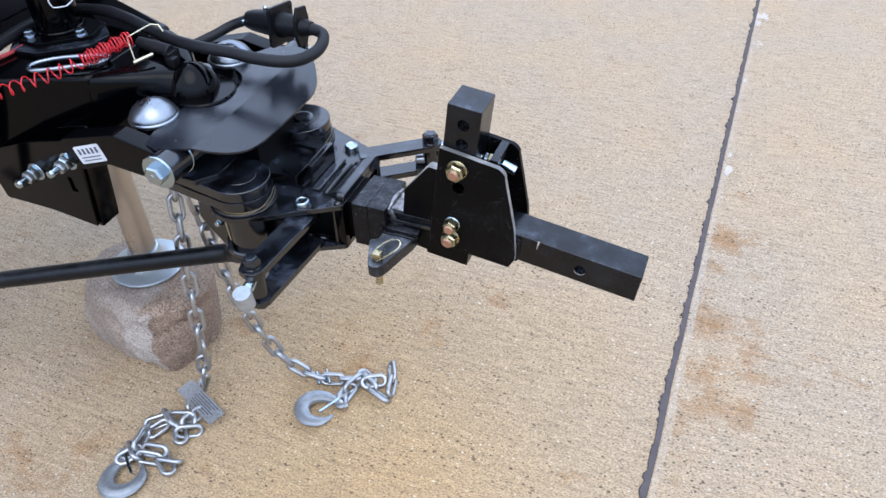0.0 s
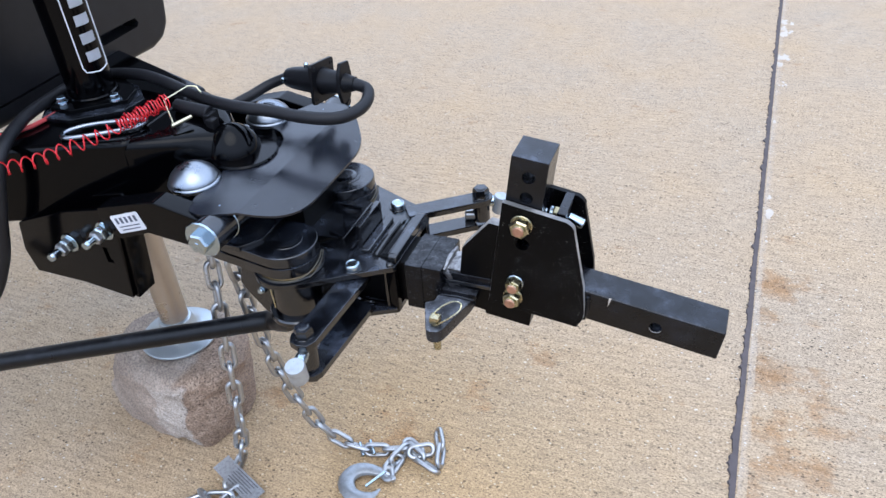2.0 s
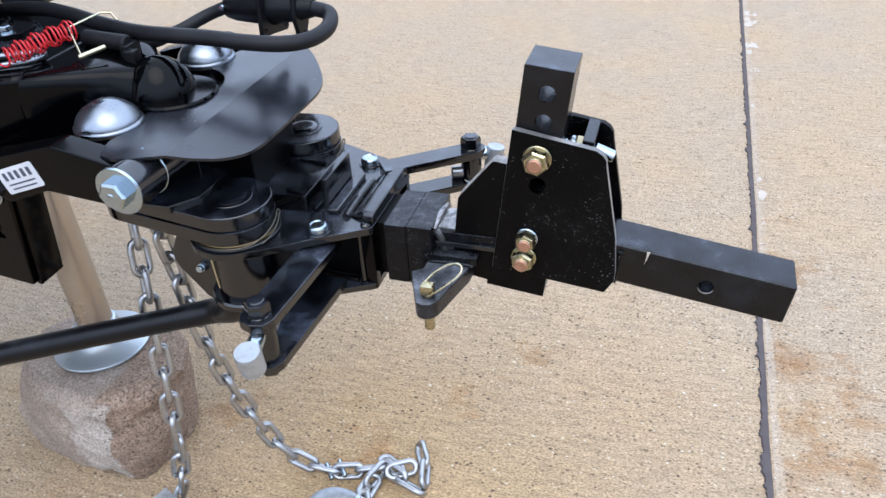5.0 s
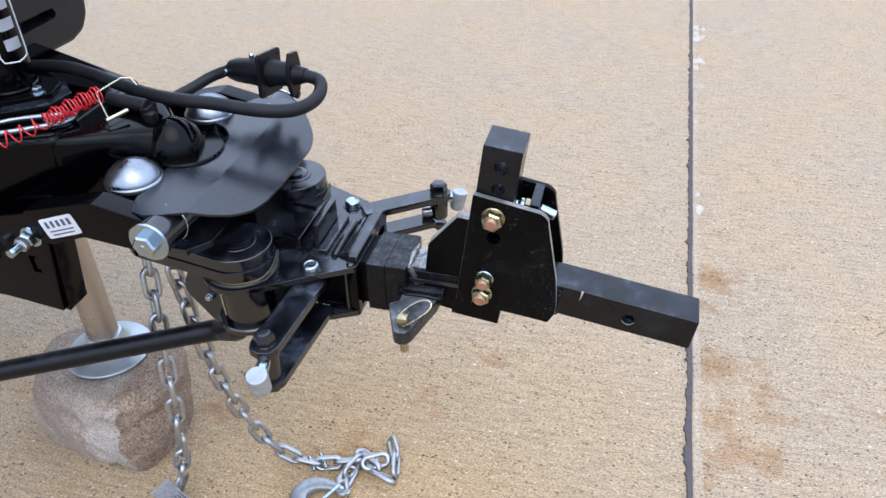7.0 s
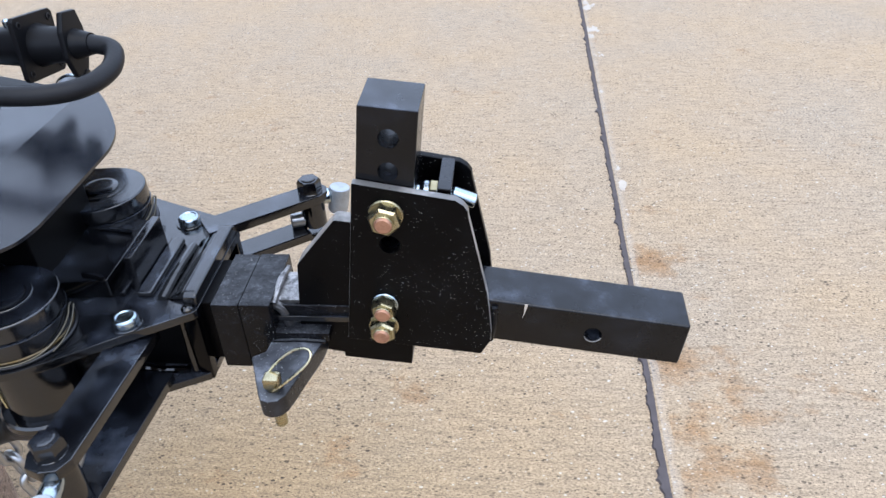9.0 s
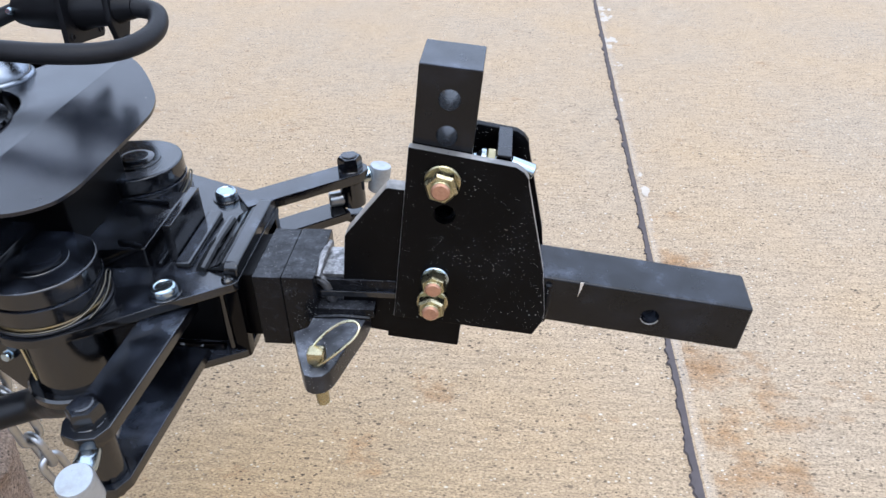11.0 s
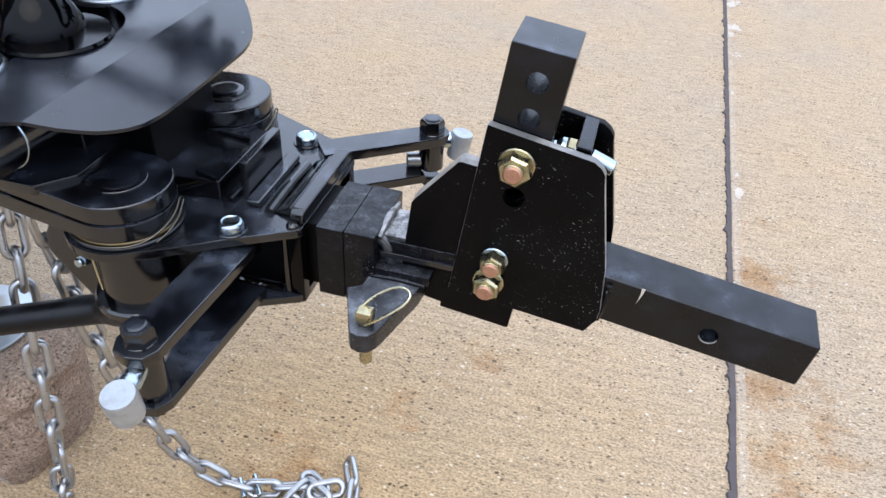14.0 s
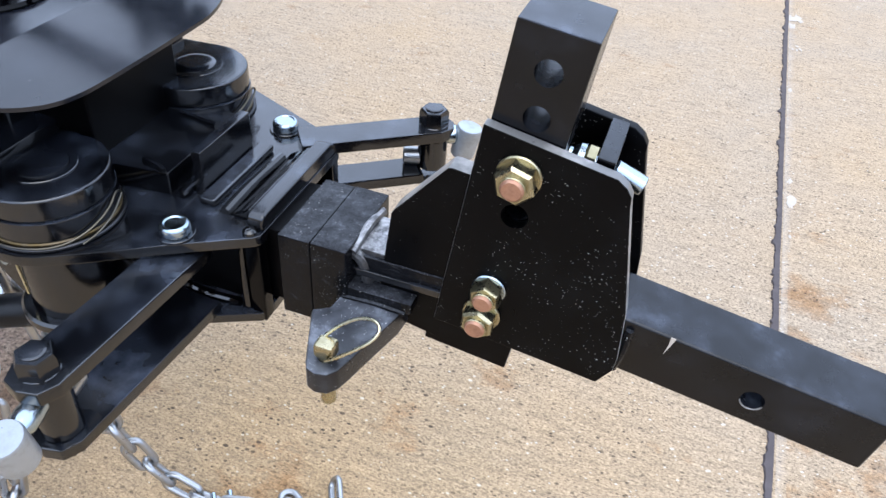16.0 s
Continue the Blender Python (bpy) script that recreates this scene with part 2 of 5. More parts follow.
def rock_material():
    m, n, l, p = material("broken_stone")
    v = coords(n, l)
    sep = n.new("ShaderNodeSeparateXYZ")
    l.new(v, sep.inputs[0])
    wob = noise_tex(n, l, v, 11.0, 3.0)
    slant = math_node(n, l, "MULTIPLY_ADD", math_node(n, l, "SUBTRACT", sep.outputs["Z"], 0.12), -0.18, sep.outputs["X"])
    col = ramp(n, l, noise_tex(n, l, v, 11.0, 7.0, 0.65), [(0.3, (0.215, 0.168, 0.134)), (0.55, (0.320, 0.254, 0.203)), (0.75, (0.405, 0.335, 0.275))])
    # the pitted broken face
    right = node(n, "ShaderNodeMapRange")
    l.new(math_node(n, l, "MULTIPLY_ADD", wob, 0.05, slant), right.inputs[0])
    for i, val in zip((1, 2, 3, 4), (-0.668, -0.655, 0.0, 1.0)):
        right.inputs[i].default_value = val
    brown = ramp(n, l, noise_tex(n, l, v, 55.0, 5.0, 0.7), [(0.3, (0.200, 0.134, 0.092)), (0.55, (0.290, 0.205, 0.146)), (0.75, (0.375, 0.280, 0.205))])
    col = mixed(n, l, right.outputs[0], col, brown)
    # a pale freshly broken facet between the two faces
    mid = math_node(n, l, "ABSOLUTE", math_node(n, l, "ADD", math_node(n, l, "MULTIPLY_ADD", wob, 0.11, slant), 0.648))
    facet = node(n, "ShaderNodeMapRange")
    l.new(mid, facet.inputs[0])
    for i, val in zip((1, 2, 3, 4), (0.034, 0.040, 1.0, 0.0)):
        facet.inputs[i].default_value = val
    low = node(n, "ShaderNodeMapRange")
    l.new(math_node(n, l, "MULTIPLY_ADD", wob, 0.06, sep.outputs["Z"]), low.inputs[0])
    for i, val in zip((1, 2, 3, 4), (0.238, 0.224, 0.0, 1.0)):
        low.inputs[i].default_value = val
    front = math_node(n, l, "LESS_THAN", sep.outputs["Y"], -0.02)
    col = mixed(n, l, math_node(n, l, "MULTIPLY", math_node(n, l, "MULTIPLY", facet.outputs[0], low.outputs[0]), front), col, (0.416, 0.360, 0.308))
    grit = noise_tex(n, l, v, 240.0, 4.0, 0.75)
    col = mixed(n, l, 1.0, col, ramp(n, l, grit, [(0.34, (0.52,)), (0.5, (1.0,)), (0.66, (1.50,))]), "MULTIPLY")
    hole = ramp(n, l, noise_tex(n, l, v, 235.0, 2.0, 0.45), [(0.60, (0,)), (0.66, (0.78,))])
    hole = math_node(n, l, "MULTIPLY", hole, math_node(n, l, "MULTIPLY_ADD", right.outputs[0], 0.85, 0.1))
    col = mixed(n, l, hole, col, (0.036, 0.026, 0.020))
    l.new(col, p.inputs["Base Color"])
    p.inputs["Roughness"].default_value = 0.92
    bump(n, l, p, math_node(n, l, "SUBTRACT", noise_tex(n, l, v, 70.0, 8.0, 0.7), hole), 0.8, 0.004)
    return m


CONCRETE = concrete_material()
ROCK = rock_material()
SEALANT = plastic("joint_filler", (0.082, 0.070, 0.070), 0.9, 0.004, 140.0, 0.1)
CHALK = plastic("pale_patch", (0.40, 0.35, 0.295), 0.95, 0.0006, 260.0)
MATT_BLACK = paint("matt_black_paint", (0.0008, 0.0008, 0.0011), 0.32, 0.02, 0.0, 900.0, 0.00008, spec=0.10)
BAR_SATIN = paint("satin_black_bar_paint", (0.0020, 0.0021, 0.0028), 0.30, 0.05, 0.0, 500.0, 0.0003, (0.075, 0.082, 0.100), spec=0.27, dust_sheen=0.07, clump=30.0)
PLATE_BLACK = paint("specked_black_plate_paint", (0.0008, 0.0008, 0.0011), 0.32, 0.02, 0.006, 900.0, 0.00008, speck_col=(0.36, 0.355, 0.34), spec=0.10)
# tops of bars and head are tinted bluish to stand for reflected sky
BAR_BLACK = paint("satin_black_paint", (0.0010, 0.0010, 0.0015), 0.22, 0.02, 0.0, 900.0, 0.00004, (0.070, 0.081, 0.108), spec=0.34, dust_sheen=0.26, clump=26.0)
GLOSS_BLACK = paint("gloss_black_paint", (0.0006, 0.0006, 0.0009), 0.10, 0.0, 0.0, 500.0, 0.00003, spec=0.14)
HEAD_BLACK = paint("scuffed_black_paint", (0.0007, 0.0007, 0.0011), 0.13, 0.02, 0.0, 230.0, 0.00022, (0.095, 0.112, 0.150), spec=0.80, dust_sheen=0.19, scuffs=0.10, clump=20.0)
GLAZE = paint("runny_gloss_paint", (0.0007, 0.0007, 0.0011), 0.05, 0.0, 0.0, 60.0, 0.0012, spec=0.75)
WORN_STEEL = paint("dusty_black_steel", (0.002, 0.002, 0.0026), 0.18, 0.05, 0.002, 300.0, 0.0006, (0.24, 0.255, 0.29), spec=0.17, dust_sheen=0.15, scuffs=0.3, clump=60.0)
DUSTY_TAB = paint("dusty_grey_black_paint", (0.004, 0.004, 0.005), 0.25, 0.10, 0.010, 300.0, 0.0005, (0.20, 0.215, 0.25), (0.50, 0.50, 0.50), spec=0.40, dust_sheen=0.42, clump=30.0)
CAKED_STEEL = paint("dust_caked_steel", (0.010, 0.010, 0.011), 0.35, 0.45, 0.0, 260.0, 0.0012, (0.42, 0.42, 0.43), spec=0.5, dust_sheen=0.95)
# pale colour holds both rubbed paint and the sky light on plate edges
WORN_LIT_EDGE = paint("worn_lit_plate_edge", (0.12, 0.117, 0.112), 0.32, 1.0, 0.0, 700.0, 0.0002, (0.48, 0.45, 0.42), spec=0.6)
SHEET_BLACK = paint("semi_gloss_sheet_paint", (0.0045, 0.0055, 0.0090), 0.20, 0.03, 0.0, 260.0, 0.00002, (0.05, 0.060, 0.088), spec=0.56, dust_sheen=0.03, clump=14.0)
ZINC = metal("bright_zinc", (0.38, 0.455, 0.51), 0.19, 1.0, (0.45, 0.46, 0.48), 0.5)
GALVANIZED = metal("galvanized_steel", (0.42, 0.425, 0.43), 0.31, 0.95, (0.31, 0.305, 0.30), 0.6, 45.0)
TUBE_ZINC = metal("zinc_tube", (0.48, 0.44, 0.40), 0.30, 1.0, (0.42, 0.36, 0.31), 0.5, 14.0)
YELLOW_ZINC = metal("yellow_zinc", (0.43, 0.38, 0.245), 0.26, 1.0, (0.26, 0.23, 0.12), 0.8, 110.0)
COPPER = metal("copper_bolt_end", (0.42, 0.225, 0.145), 0.40, 0.65, (0.26, 0.13, 0.085), 0.8, 170.0)
BRASS = metal("brass_washer", (0.10, 0.07, 0.03), 0.45, 0.9)
FOOT_ZINC = metal("dull_white_zinc", (0.46, 0.51, 0.54), 0.36, 0.80, (0.56, 0.58, 0.59), 0.5, 30.0)
CHROME = metal("polished_steel", (0.25, 0.275, 0.31), 0.28, 1.0, (0.42, 0.44, 0.46), 0.5, 25.0, 0.0001)
WHITE_CAP = metal("dull_silver_cap", (0.39, 0.42, 0.45), 0.36, 0.65, (0.27, 0.265, 0.25), 0.75, 70.0, 0.0006)
SPRING_WIRE = metal("tarnished_wire", (0.09, 0.083, 0.068), 0.34, 1.0, (0.08, 0.07, 0.05), 0.7, 90.0)
RUBBER = plastic("black_rubber", (0.006, 0.006, 0.0075), 0.5, 0.0006, 420.0, 0.26)
BLACK_PLASTIC = plastic("black_plastic", (0.004, 0.004, 0.005), 0.38, spec=0.17)
COVER_PLASTIC = plastic("textured_black_plastic", (0.005, 0.005, 0.0062), 0.40, 0.0003, 500.0, 0.35)
RED = plastic("red_plastic", (0.50, 0.014, 0.02), 0.3)
RED_WIRE = plastic("dark_red_wire", (0.30, 0.025, 0.025), 0.45)
WHITE_LABEL = plastic("white_label", (0.55, 0.56, 0.59), 0.5)
LABEL_INK = plastic("label_ink", (0.05, 0.06, 0.09), 0.5)
HOOK_STEEL = metal("cast_galvanized_steel", (0.31, 0.325, 0.34), 0.40, 0.85, (0.20, 0.205, 0.21), 0.6, 120.0, 0.0005)
TAG_METAL = metal("grey_tag", (0.42, 0.43, 0.45), 0.36, 0.7, (0.20, 0.20, 0.21), 0.9, 160.0)
TAG_INK = plastic("tag_print", (0.10, 0.10, 0.11), 0.6)
THIN_JOINT = plastic("faint_joint_filler", (0.17, 0.15, 0.13), 0.9, 0.002, 140.0, 0.1)
GELCOAT = plastic("weathered_white_gelcoat", (0.52, 0.50, 0.46), 0.35, 0.0004, 60.0)
DULL_STEEL = metal("dull_oiled_steel", (0.05, 0.05, 0.054), 0.35, 0.9, (0.05, 0.05, 0.05), 0.6)
WIRE_GOLD = metal("pale_gold_wire", (0.62, 0.57, 0.38), 0.26, 1.0, (0.6, 0.55, 0.4), 0.3)


# ---- shape helpers ----
def part(name, bm, mat, parent=None, label="", smooth=True, edge=32.0):
    """One mesh object; smooth faces with sharp edges kept sharp."""
    me = bpy.data.meshes.new(name)
    bmesh.ops.recalc_face_normals(bm, faces=bm.faces)
    if smooth:
        for f in bm.faces:
            f.smooth = True
        for e in bm.edges:
            if len(e.link_faces) != 2 or e.calc_face_angle(0) > radians(edge):
                e.smooth = False
    bm.to_mesh(me)
    bm.free()
    me.materials.append(mat)
    ob = new(name, me)
    if smooth and len(me.polygons) < 6000:
        even = ob.modifiers.new("even_normals", "WEIGHTED_NORMAL")
        even.keep_sharp = True
    if parent is not None:
        ob.parent = parent
    if label:
        tagged(ob, label)
    return ob


def pale_edges(ob, mat):
    """Pale tone for rubbed paint and reflected sky on the sawn outer edges of a plate that stands along x, not in its
    bolt hole.
    """
    ob.data.materials.append(mat)
    for f in ob.data.polygons:
        if abs(f.normal.y) < 0.45 and math.hypot(f.center.x - 0.009, f.center.z - 0.064) > 0.012:
            f.material_index = 1
    return ob


def thing(name, label, category, m=None, group="", kind=""):
    ob = new(name)
    ob.empty_display_size = 0.05
    if m is not None:
        ob.matrix_basis = m
    return tagged(ob, label, category, group, kind)


def bevel(bm, width, segments=2, angle=30.0):
    edges = [e for e in bm.edges if len(e.link_faces) == 2 and e.calc_face_angle(0) > radians(angle)]
    if edges and width > 0:
        bmesh.ops.bevel(bm, geom=edges, offset=width, segments=segments, profile=0.5, affect="EDGES", clamp_overlap=True)
    return bm


def box(x0, x1, y0, y1, z0, z1, edge=0.0015, seg=2):
    bm = bmesh.new()
    bmesh.ops.create_cube(bm, size=1.0)
    for v in bm.verts:
        v.co = Vector((x0 + (v.co.x + 0.5) * (x1 - x0), y0 + (v.co.y + 0.5) * (y1 - y0), z0 + (v.co.z + 0.5) * (z1 - z0)))
    return bevel(bm, edge, seg)


def prism(outline, lo, hi, axis="z", edge=0.001, seg=2):
    """An outline in a plane, drawn out along an axis from lo to hi."""
    bm = bmesh.new()
    def place(a, b, c):
        return {"z": (a, b, c), "y": (a, c, b), "x": (c, a, b)}[axis]
    low = [bm.verts.new(place(a, b, lo)) for a, b in outline]
    high = [bm.verts.new(place(a, b, hi)) for a, b in outline]
    bm.faces.new(low)
    bm.faces.new(high[::-1])
    k = len(outline)
    for i in range(k):
        bm.faces.new((low[i], high[i], high[(i + 1) % k], low[(i + 1) % k]))
    bmesh.ops.recalc_face_normals(bm, faces=bm.faces)
    return bevel(bm, edge, seg, 20.0)


def frame_of(a, b):
    a, b = Vector(a), Vector(b)
    return Matrix.Translation(a) @ (b - a).to_track_quat("Z", "X").to_matrix().to_4x4(), (b - a).length


def lathe(a, b, profile, seg=28, turn=0.0):
    """A turned shape about the line from a to b; profile rows are (share of the length, radius)."""
    m, length = frame_of(a, b)
    bm = bmesh.new()
    rings = []
    for s, r in profile:
        if r < 1e-6:
            rings.append([bm.verts.new(m @ Vector((0, 0, s * length)))])
        else:
            rings.append([bm.verts.new(m @ Vector((r * math.cos(2 * math.pi * i / seg + turn), r * math.sin(2 * math.pi * i / seg + turn), s * length))) for i in range(seg)])
    for p, q in zip(rings, rings[1:]):
        for i in range(seg):
            j = (i + 1) % seg
            if len(p) == 1 and len(q) > 1:
                bm.faces.new((p[0], q[i], q[j]))
            elif len(q) == 1 and len(p) > 1:
                bm.faces.new((p[i], p[j], q[0]))
            elif len(p) > 1:
                bm.faces.new((p[i], p[j], q[j], q[i]))
    if len(rings[0]) > 1:
        bm.faces.new(rings[0])
    if len(rings[-1]) > 1:
        bm.faces.new(rings[-1][::-1])
    return bm


def rod(a, b, r, seg=24, edge=0.0008):
    length = (Vector(b) - Vector(a)).length
    e = min(edge, r * 0.4, length * 0.3) / length
    return lathe(a, b, [(0, r - e * length), (e, r), (1 - e, r), (1, r - e * length)], seg)


def hexagon(a, b, across, turn=0.0):
    """A hexagonal nut or bolt head, its outer end chamfered; across: width over the flats."""
    r = across / math.sqrt(3)
    bm = lathe(a, b, [(0, r), (0.8, r), (1.0, r * 0.86)], 6, turn)
    return bevel(bm, across * 0.02, 1)


def ring(a, b, inner, outer, seg=32):
    m, length = frame_of(a, b)
    bm = bmesh.new()
    e = min((outer - inner) * 0.25, length * 0.3)
    shape = [(inner, 0), (outer - e, 0), (outer, e), (outer, length - e), (outer - e, length), (inner, length)]
    rows = [[bm.verts.new(m @ Vector((r * math.cos(2 * math.pi * i / seg), r * math.sin(2 * math.pi * i / seg), z))) for r, z in shape] for i in range(seg)]
    k = len(shape)
    for i in range(seg):
        p, q = rows[i], rows[(i + 1) % seg]
        for j in range(k):
            bm.faces.new((p[j], q[j], q[(j + 1) % k], p[(j + 1) % k]))
    return bm


def smooth_line(points, steps=8, closed=False):
    """A Catmull-Rom line through the points."""
    pts = [Vector(p) for p in points]
    k = len(pts)
    out = []
    last = k if closed else k - 1
    for i in range(last):
        p0 = pts[(i - 1) % k] if closed or i > 0 else pts[0] * 2 - pts[1]
        p1, p2 = pts[i], pts[(i + 1) % k]
        p3 = pts[(i + 2) % k] if closed or i + 2 < k else pts[-1] * 2 - pts[-2]
        for s in range(steps):
            t = s / steps
            out.append(0.5 * ((2 * p1) + (p2 - p0) * t + (2 * p0 - 5 * p1 + 4 * p2 - p3) * t * t + (3 * p1 - p0 - 3 * p2 + p3) * t ** 3))
    if not closed:
        out.append(pts[-1])
    return out


def tube(line, r, seg=12, closed=False, radii=None):
    """A round tube swept along a line of points."""
    bm = bmesh.new()
    pts = [Vector(p) for p in line]
    k = len(pts)
    rows, up = [], None
    for i, p in enumerate(pts):
        a = pts[i - 1] if i > 0 or closed else p
        b = pts[(i + 1) % k] if i < k - 1 or closed else p
        d = (b - a).normalized()
        if up is None:
            up = d.orthogonal().normalized()
        up = (up - d * up.dot(d)).normalized()
        side = d.cross(up)
        rr = radii[i] if radii else r
        rows.append([bm.verts.new(p + (up * math.cos(2 * math.pi * j / seg) + side * math.sin(2 * math.pi * j / seg)) * rr) for j in range(seg)])
    for i in range(k if closed else k - 1):
        p, q = rows[i], rows[(i + 1) % k]
        for j in range(seg):
            bm.faces.new((p[j], p[(j + 1) % seg], q[(j + 1) % seg], q[j]))
    if not closed:
        bm.faces.new(rows[0][::-1])
        bm.faces.new(rows[-1])
    return bm


def cut(bm, *cutters):
    """Takes the cutters' shapes out of bm."""
    def temp(b):
        me = bpy.data.meshes.new("cut")
        bmesh.ops.recalc_face_normals(b, faces=b.faces)
        b.to_mesh(me)
        b.free()
        return new("cut", me)
    ob = temp(bm)
    others = [temp(c) for c in cutters]
    for o in others:
        md = ob.modifiers.new("cut", "BOOLEAN")
        md.operation, md.solver, md.object = "DIFFERENCE", "EXACT", o
    made = bpy.data.meshes.new_from_object(ob.evaluated_get(bpy.context.evaluated_depsgraph_get()))
    out = bmesh.new()
    out.from_mesh(made)
    bpy.data.meshes.remove(made)
    for o in (ob, *others):
        me = o.data
        bpy.data.objects.remove(o)
        bpy.data.meshes.remove(me)
    return out


def joined(*shapes):
    """Several shapes as one mesh."""
    out = bmesh.new()
    for s in shapes:
        me = bpy.data.meshes.new("join")
        s.to_mesh(me)
        s.free()
        out.from_mesh(me)
        bpy.data.meshes.remove(me)
    return out


def turned(bm, m):
    bmesh.ops.transform(bm, matrix=m, verts=bm.verts)
    return bm


def arc(cx, cy, r, a0, a1, n):
    return [(cx + r * math.cos(radians(a0 + (a1 - a0) * i / n)), cy + r * math.sin(radians(a0 + (a1 - a0) * i / n))) for i in range(n + 1)]


def weld(points, r, seed=0):
    """A lumpy weld bead along a line."""
    line = smooth_line(points, 16)
    run, radii = 0.0, []
    for i, p in enumerate(line):
        run += (p - line[i - 1]).length if i else 0.0
        radii.append(r * (1.0 + 0.10 * noise.noise(Vector((run * 90, seed, 0))) + 0.26 * noise.noise(Vector((run * 28, seed, 5)))))
    return tube(line, r, 10, radii=radii)


# ---- ground ----
def build_ground():
    bm = bmesh.new()
    bmesh.ops.create_grid(bm, x_segments=8, y_segments=8, size=400.0)
    ground = part("ground", bm, CONCRETE, None, smooth=False)
    tagged(ground, "tan broom-finished concrete slab with rust stains", "ground", kind="structure")
    rnd = random.Random(4)

    def strip(name, line, half, ragged, label, mat=SEALANT):
        bm = bmesh.new()
        rows = []
        for i, (x, y) in enumerate(line):
            a, b = line[max(0, i - 1)], line[min(len(line) - 1, i + 1)]
            d = Vector((b[0] - a[0], b[1] - a[1], 0)).normalized()
            n = Vector((-d.y, d.x, 0))
            c = Vector((x, y, 0))
            q = y * 26 + x * 26
            big = (max(0.0, noise.noise(Vector((q * 0.8, 3.1, 0)))) * 2.4 + max(0.0, noise.noise(Vector((q * 2.9, 7.7, 0)))) * 2.2 + abs(noise.noise(Vector((q * 8.3, 1.7, 0)))) * 1.1) * ragged
            wl_, wr_ = half + big + rnd.uniform(0, ragged * 0.4), half + rnd.uniform(0, ragged * 0.2)
            rows.append([bm.verts.new(c + n * wl_ + Vector((0, 0, 0.0))), bm.verts.new(c + n * wl_ * 0.8 + Vector((0, 0, 0.0042))),
                         bm.verts.new(c - n * wr_ * 0.8 + Vector((0, 0, 0.0042))), bm.verts.new(c - n * wr_ + Vector((0, 0, 0.0)))])
        for p, q in zip(rows, rows[1:]):
            for j in range(3):
                bm.faces.new((p[j], p[j + 1], q[j + 1], q[j]))
        return tagged(part(name, bm, mat, None, smooth=False), label, "joint", kind="structure")

    ys = [-1.6 + 0.005 * i for i in range(1150)]
    strip("expansion_joint", [(0.3825 + 0.0085 * y + 0.002 * noise.noise(Vector((y * 5, 0, 0))), y) for y in ys], 0.0048, 0.0042, "dark grey filled joint with ragged edges in the concrete")
    xs = [-6 + 0.03 * i for i in range(420)]
    strip("expansion_joint", [(x, 3.655 + 0.034 * x) for x in xs], 0.0032, 0.004, "thin dark filled joint across the concrete", THIN_JOINT)
    # pale chalky flakes beside the joint
    bm = bmesh.new()
    spots = [(0.470, 3.95, 0.026, 0.20), (0.452, 3.25, 0.022, 0.17), (0.440, 2.63, 0.026, 0.10), (0.426, 2.28, 0.024, 0.06), (0.440, 2.06, 0.010, 0.034), (0.412, 1.155, 0.014, 0.040)]
    spots += [(0.3825 + 0.0085 * y + rnd.uniform(0.012, 0.030), y, rnd.uniform(0.004, 0.009), rnd.uniform(0.008, 0.02)) for y in (rnd.uniform(0.9, 4.0) for _ in range(16))]
    for x, y, rx, ry in spots:
        # each patch breaks up into ragged chips
        for _ in range(max(1, min(12, int(ry / 0.009)))):
            c = Vector((x + rnd.uniform(-0.7, 0.7) * rx, y + rnd.uniform(-0.85, 0.85) * ry, 0.0))
            size = rx * rnd.uniform(0.35, 1.0)
            k = rnd.randint(9, 15)
            pts = [c + Vector((math.cos(6.283 * j / k) * size * rnd.uniform(0.35, 1.1), math.sin(6.283 * j / k) * size * rnd.uniform(0.6, 2.2), 0.0012)) for j in range(k)]
            mid = bm.verts.new(c + Vector((0, 0, 0.0022)))
            vs = [bm.verts.new(q) for q in pts]
            for j in range(k):
                bm.faces.new((mid, vs[j], vs[(j + 1) % k]))
    tagged(part("pale_flakes", bm, CHALK), "pale chalky flakes along the edge of the joint", "flakes", kind="stuff")


build_ground()

# ---- drawbar with its drop plates ----
DRAW = pose(0, 0, 0.585, 0, 7.0, 0)


def bolt_stack(parent, x, z, y, washer, nut, end, silver=False, turn=0.0):
    """Washer, nut and painted bolt end on the near plate, pointing at -y."""
    w = part("washer", ring((x, y, z), (x, y - 0.003, z), 0.007, washer), ZINC if silver else YELLOW_ZINC, parent)
    n_ = part("nut", hexagon((x, y - 0.003, z), (x, y - 0.0155, z), nut, turn), YELLOW_ZINC, parent)
    part("bolt_end", rod((x, y - 0.014, z), (x, y - 0.0205, z), end, 20, 0.0015), COPPER, n_, "copper-coloured bolt end")
    part("thread", ring((x, y - 0.0150, z), (x, y - 0.0185, z), end - 0.001, end + 0.0009), YELLOW_ZINC, n_)
    return w


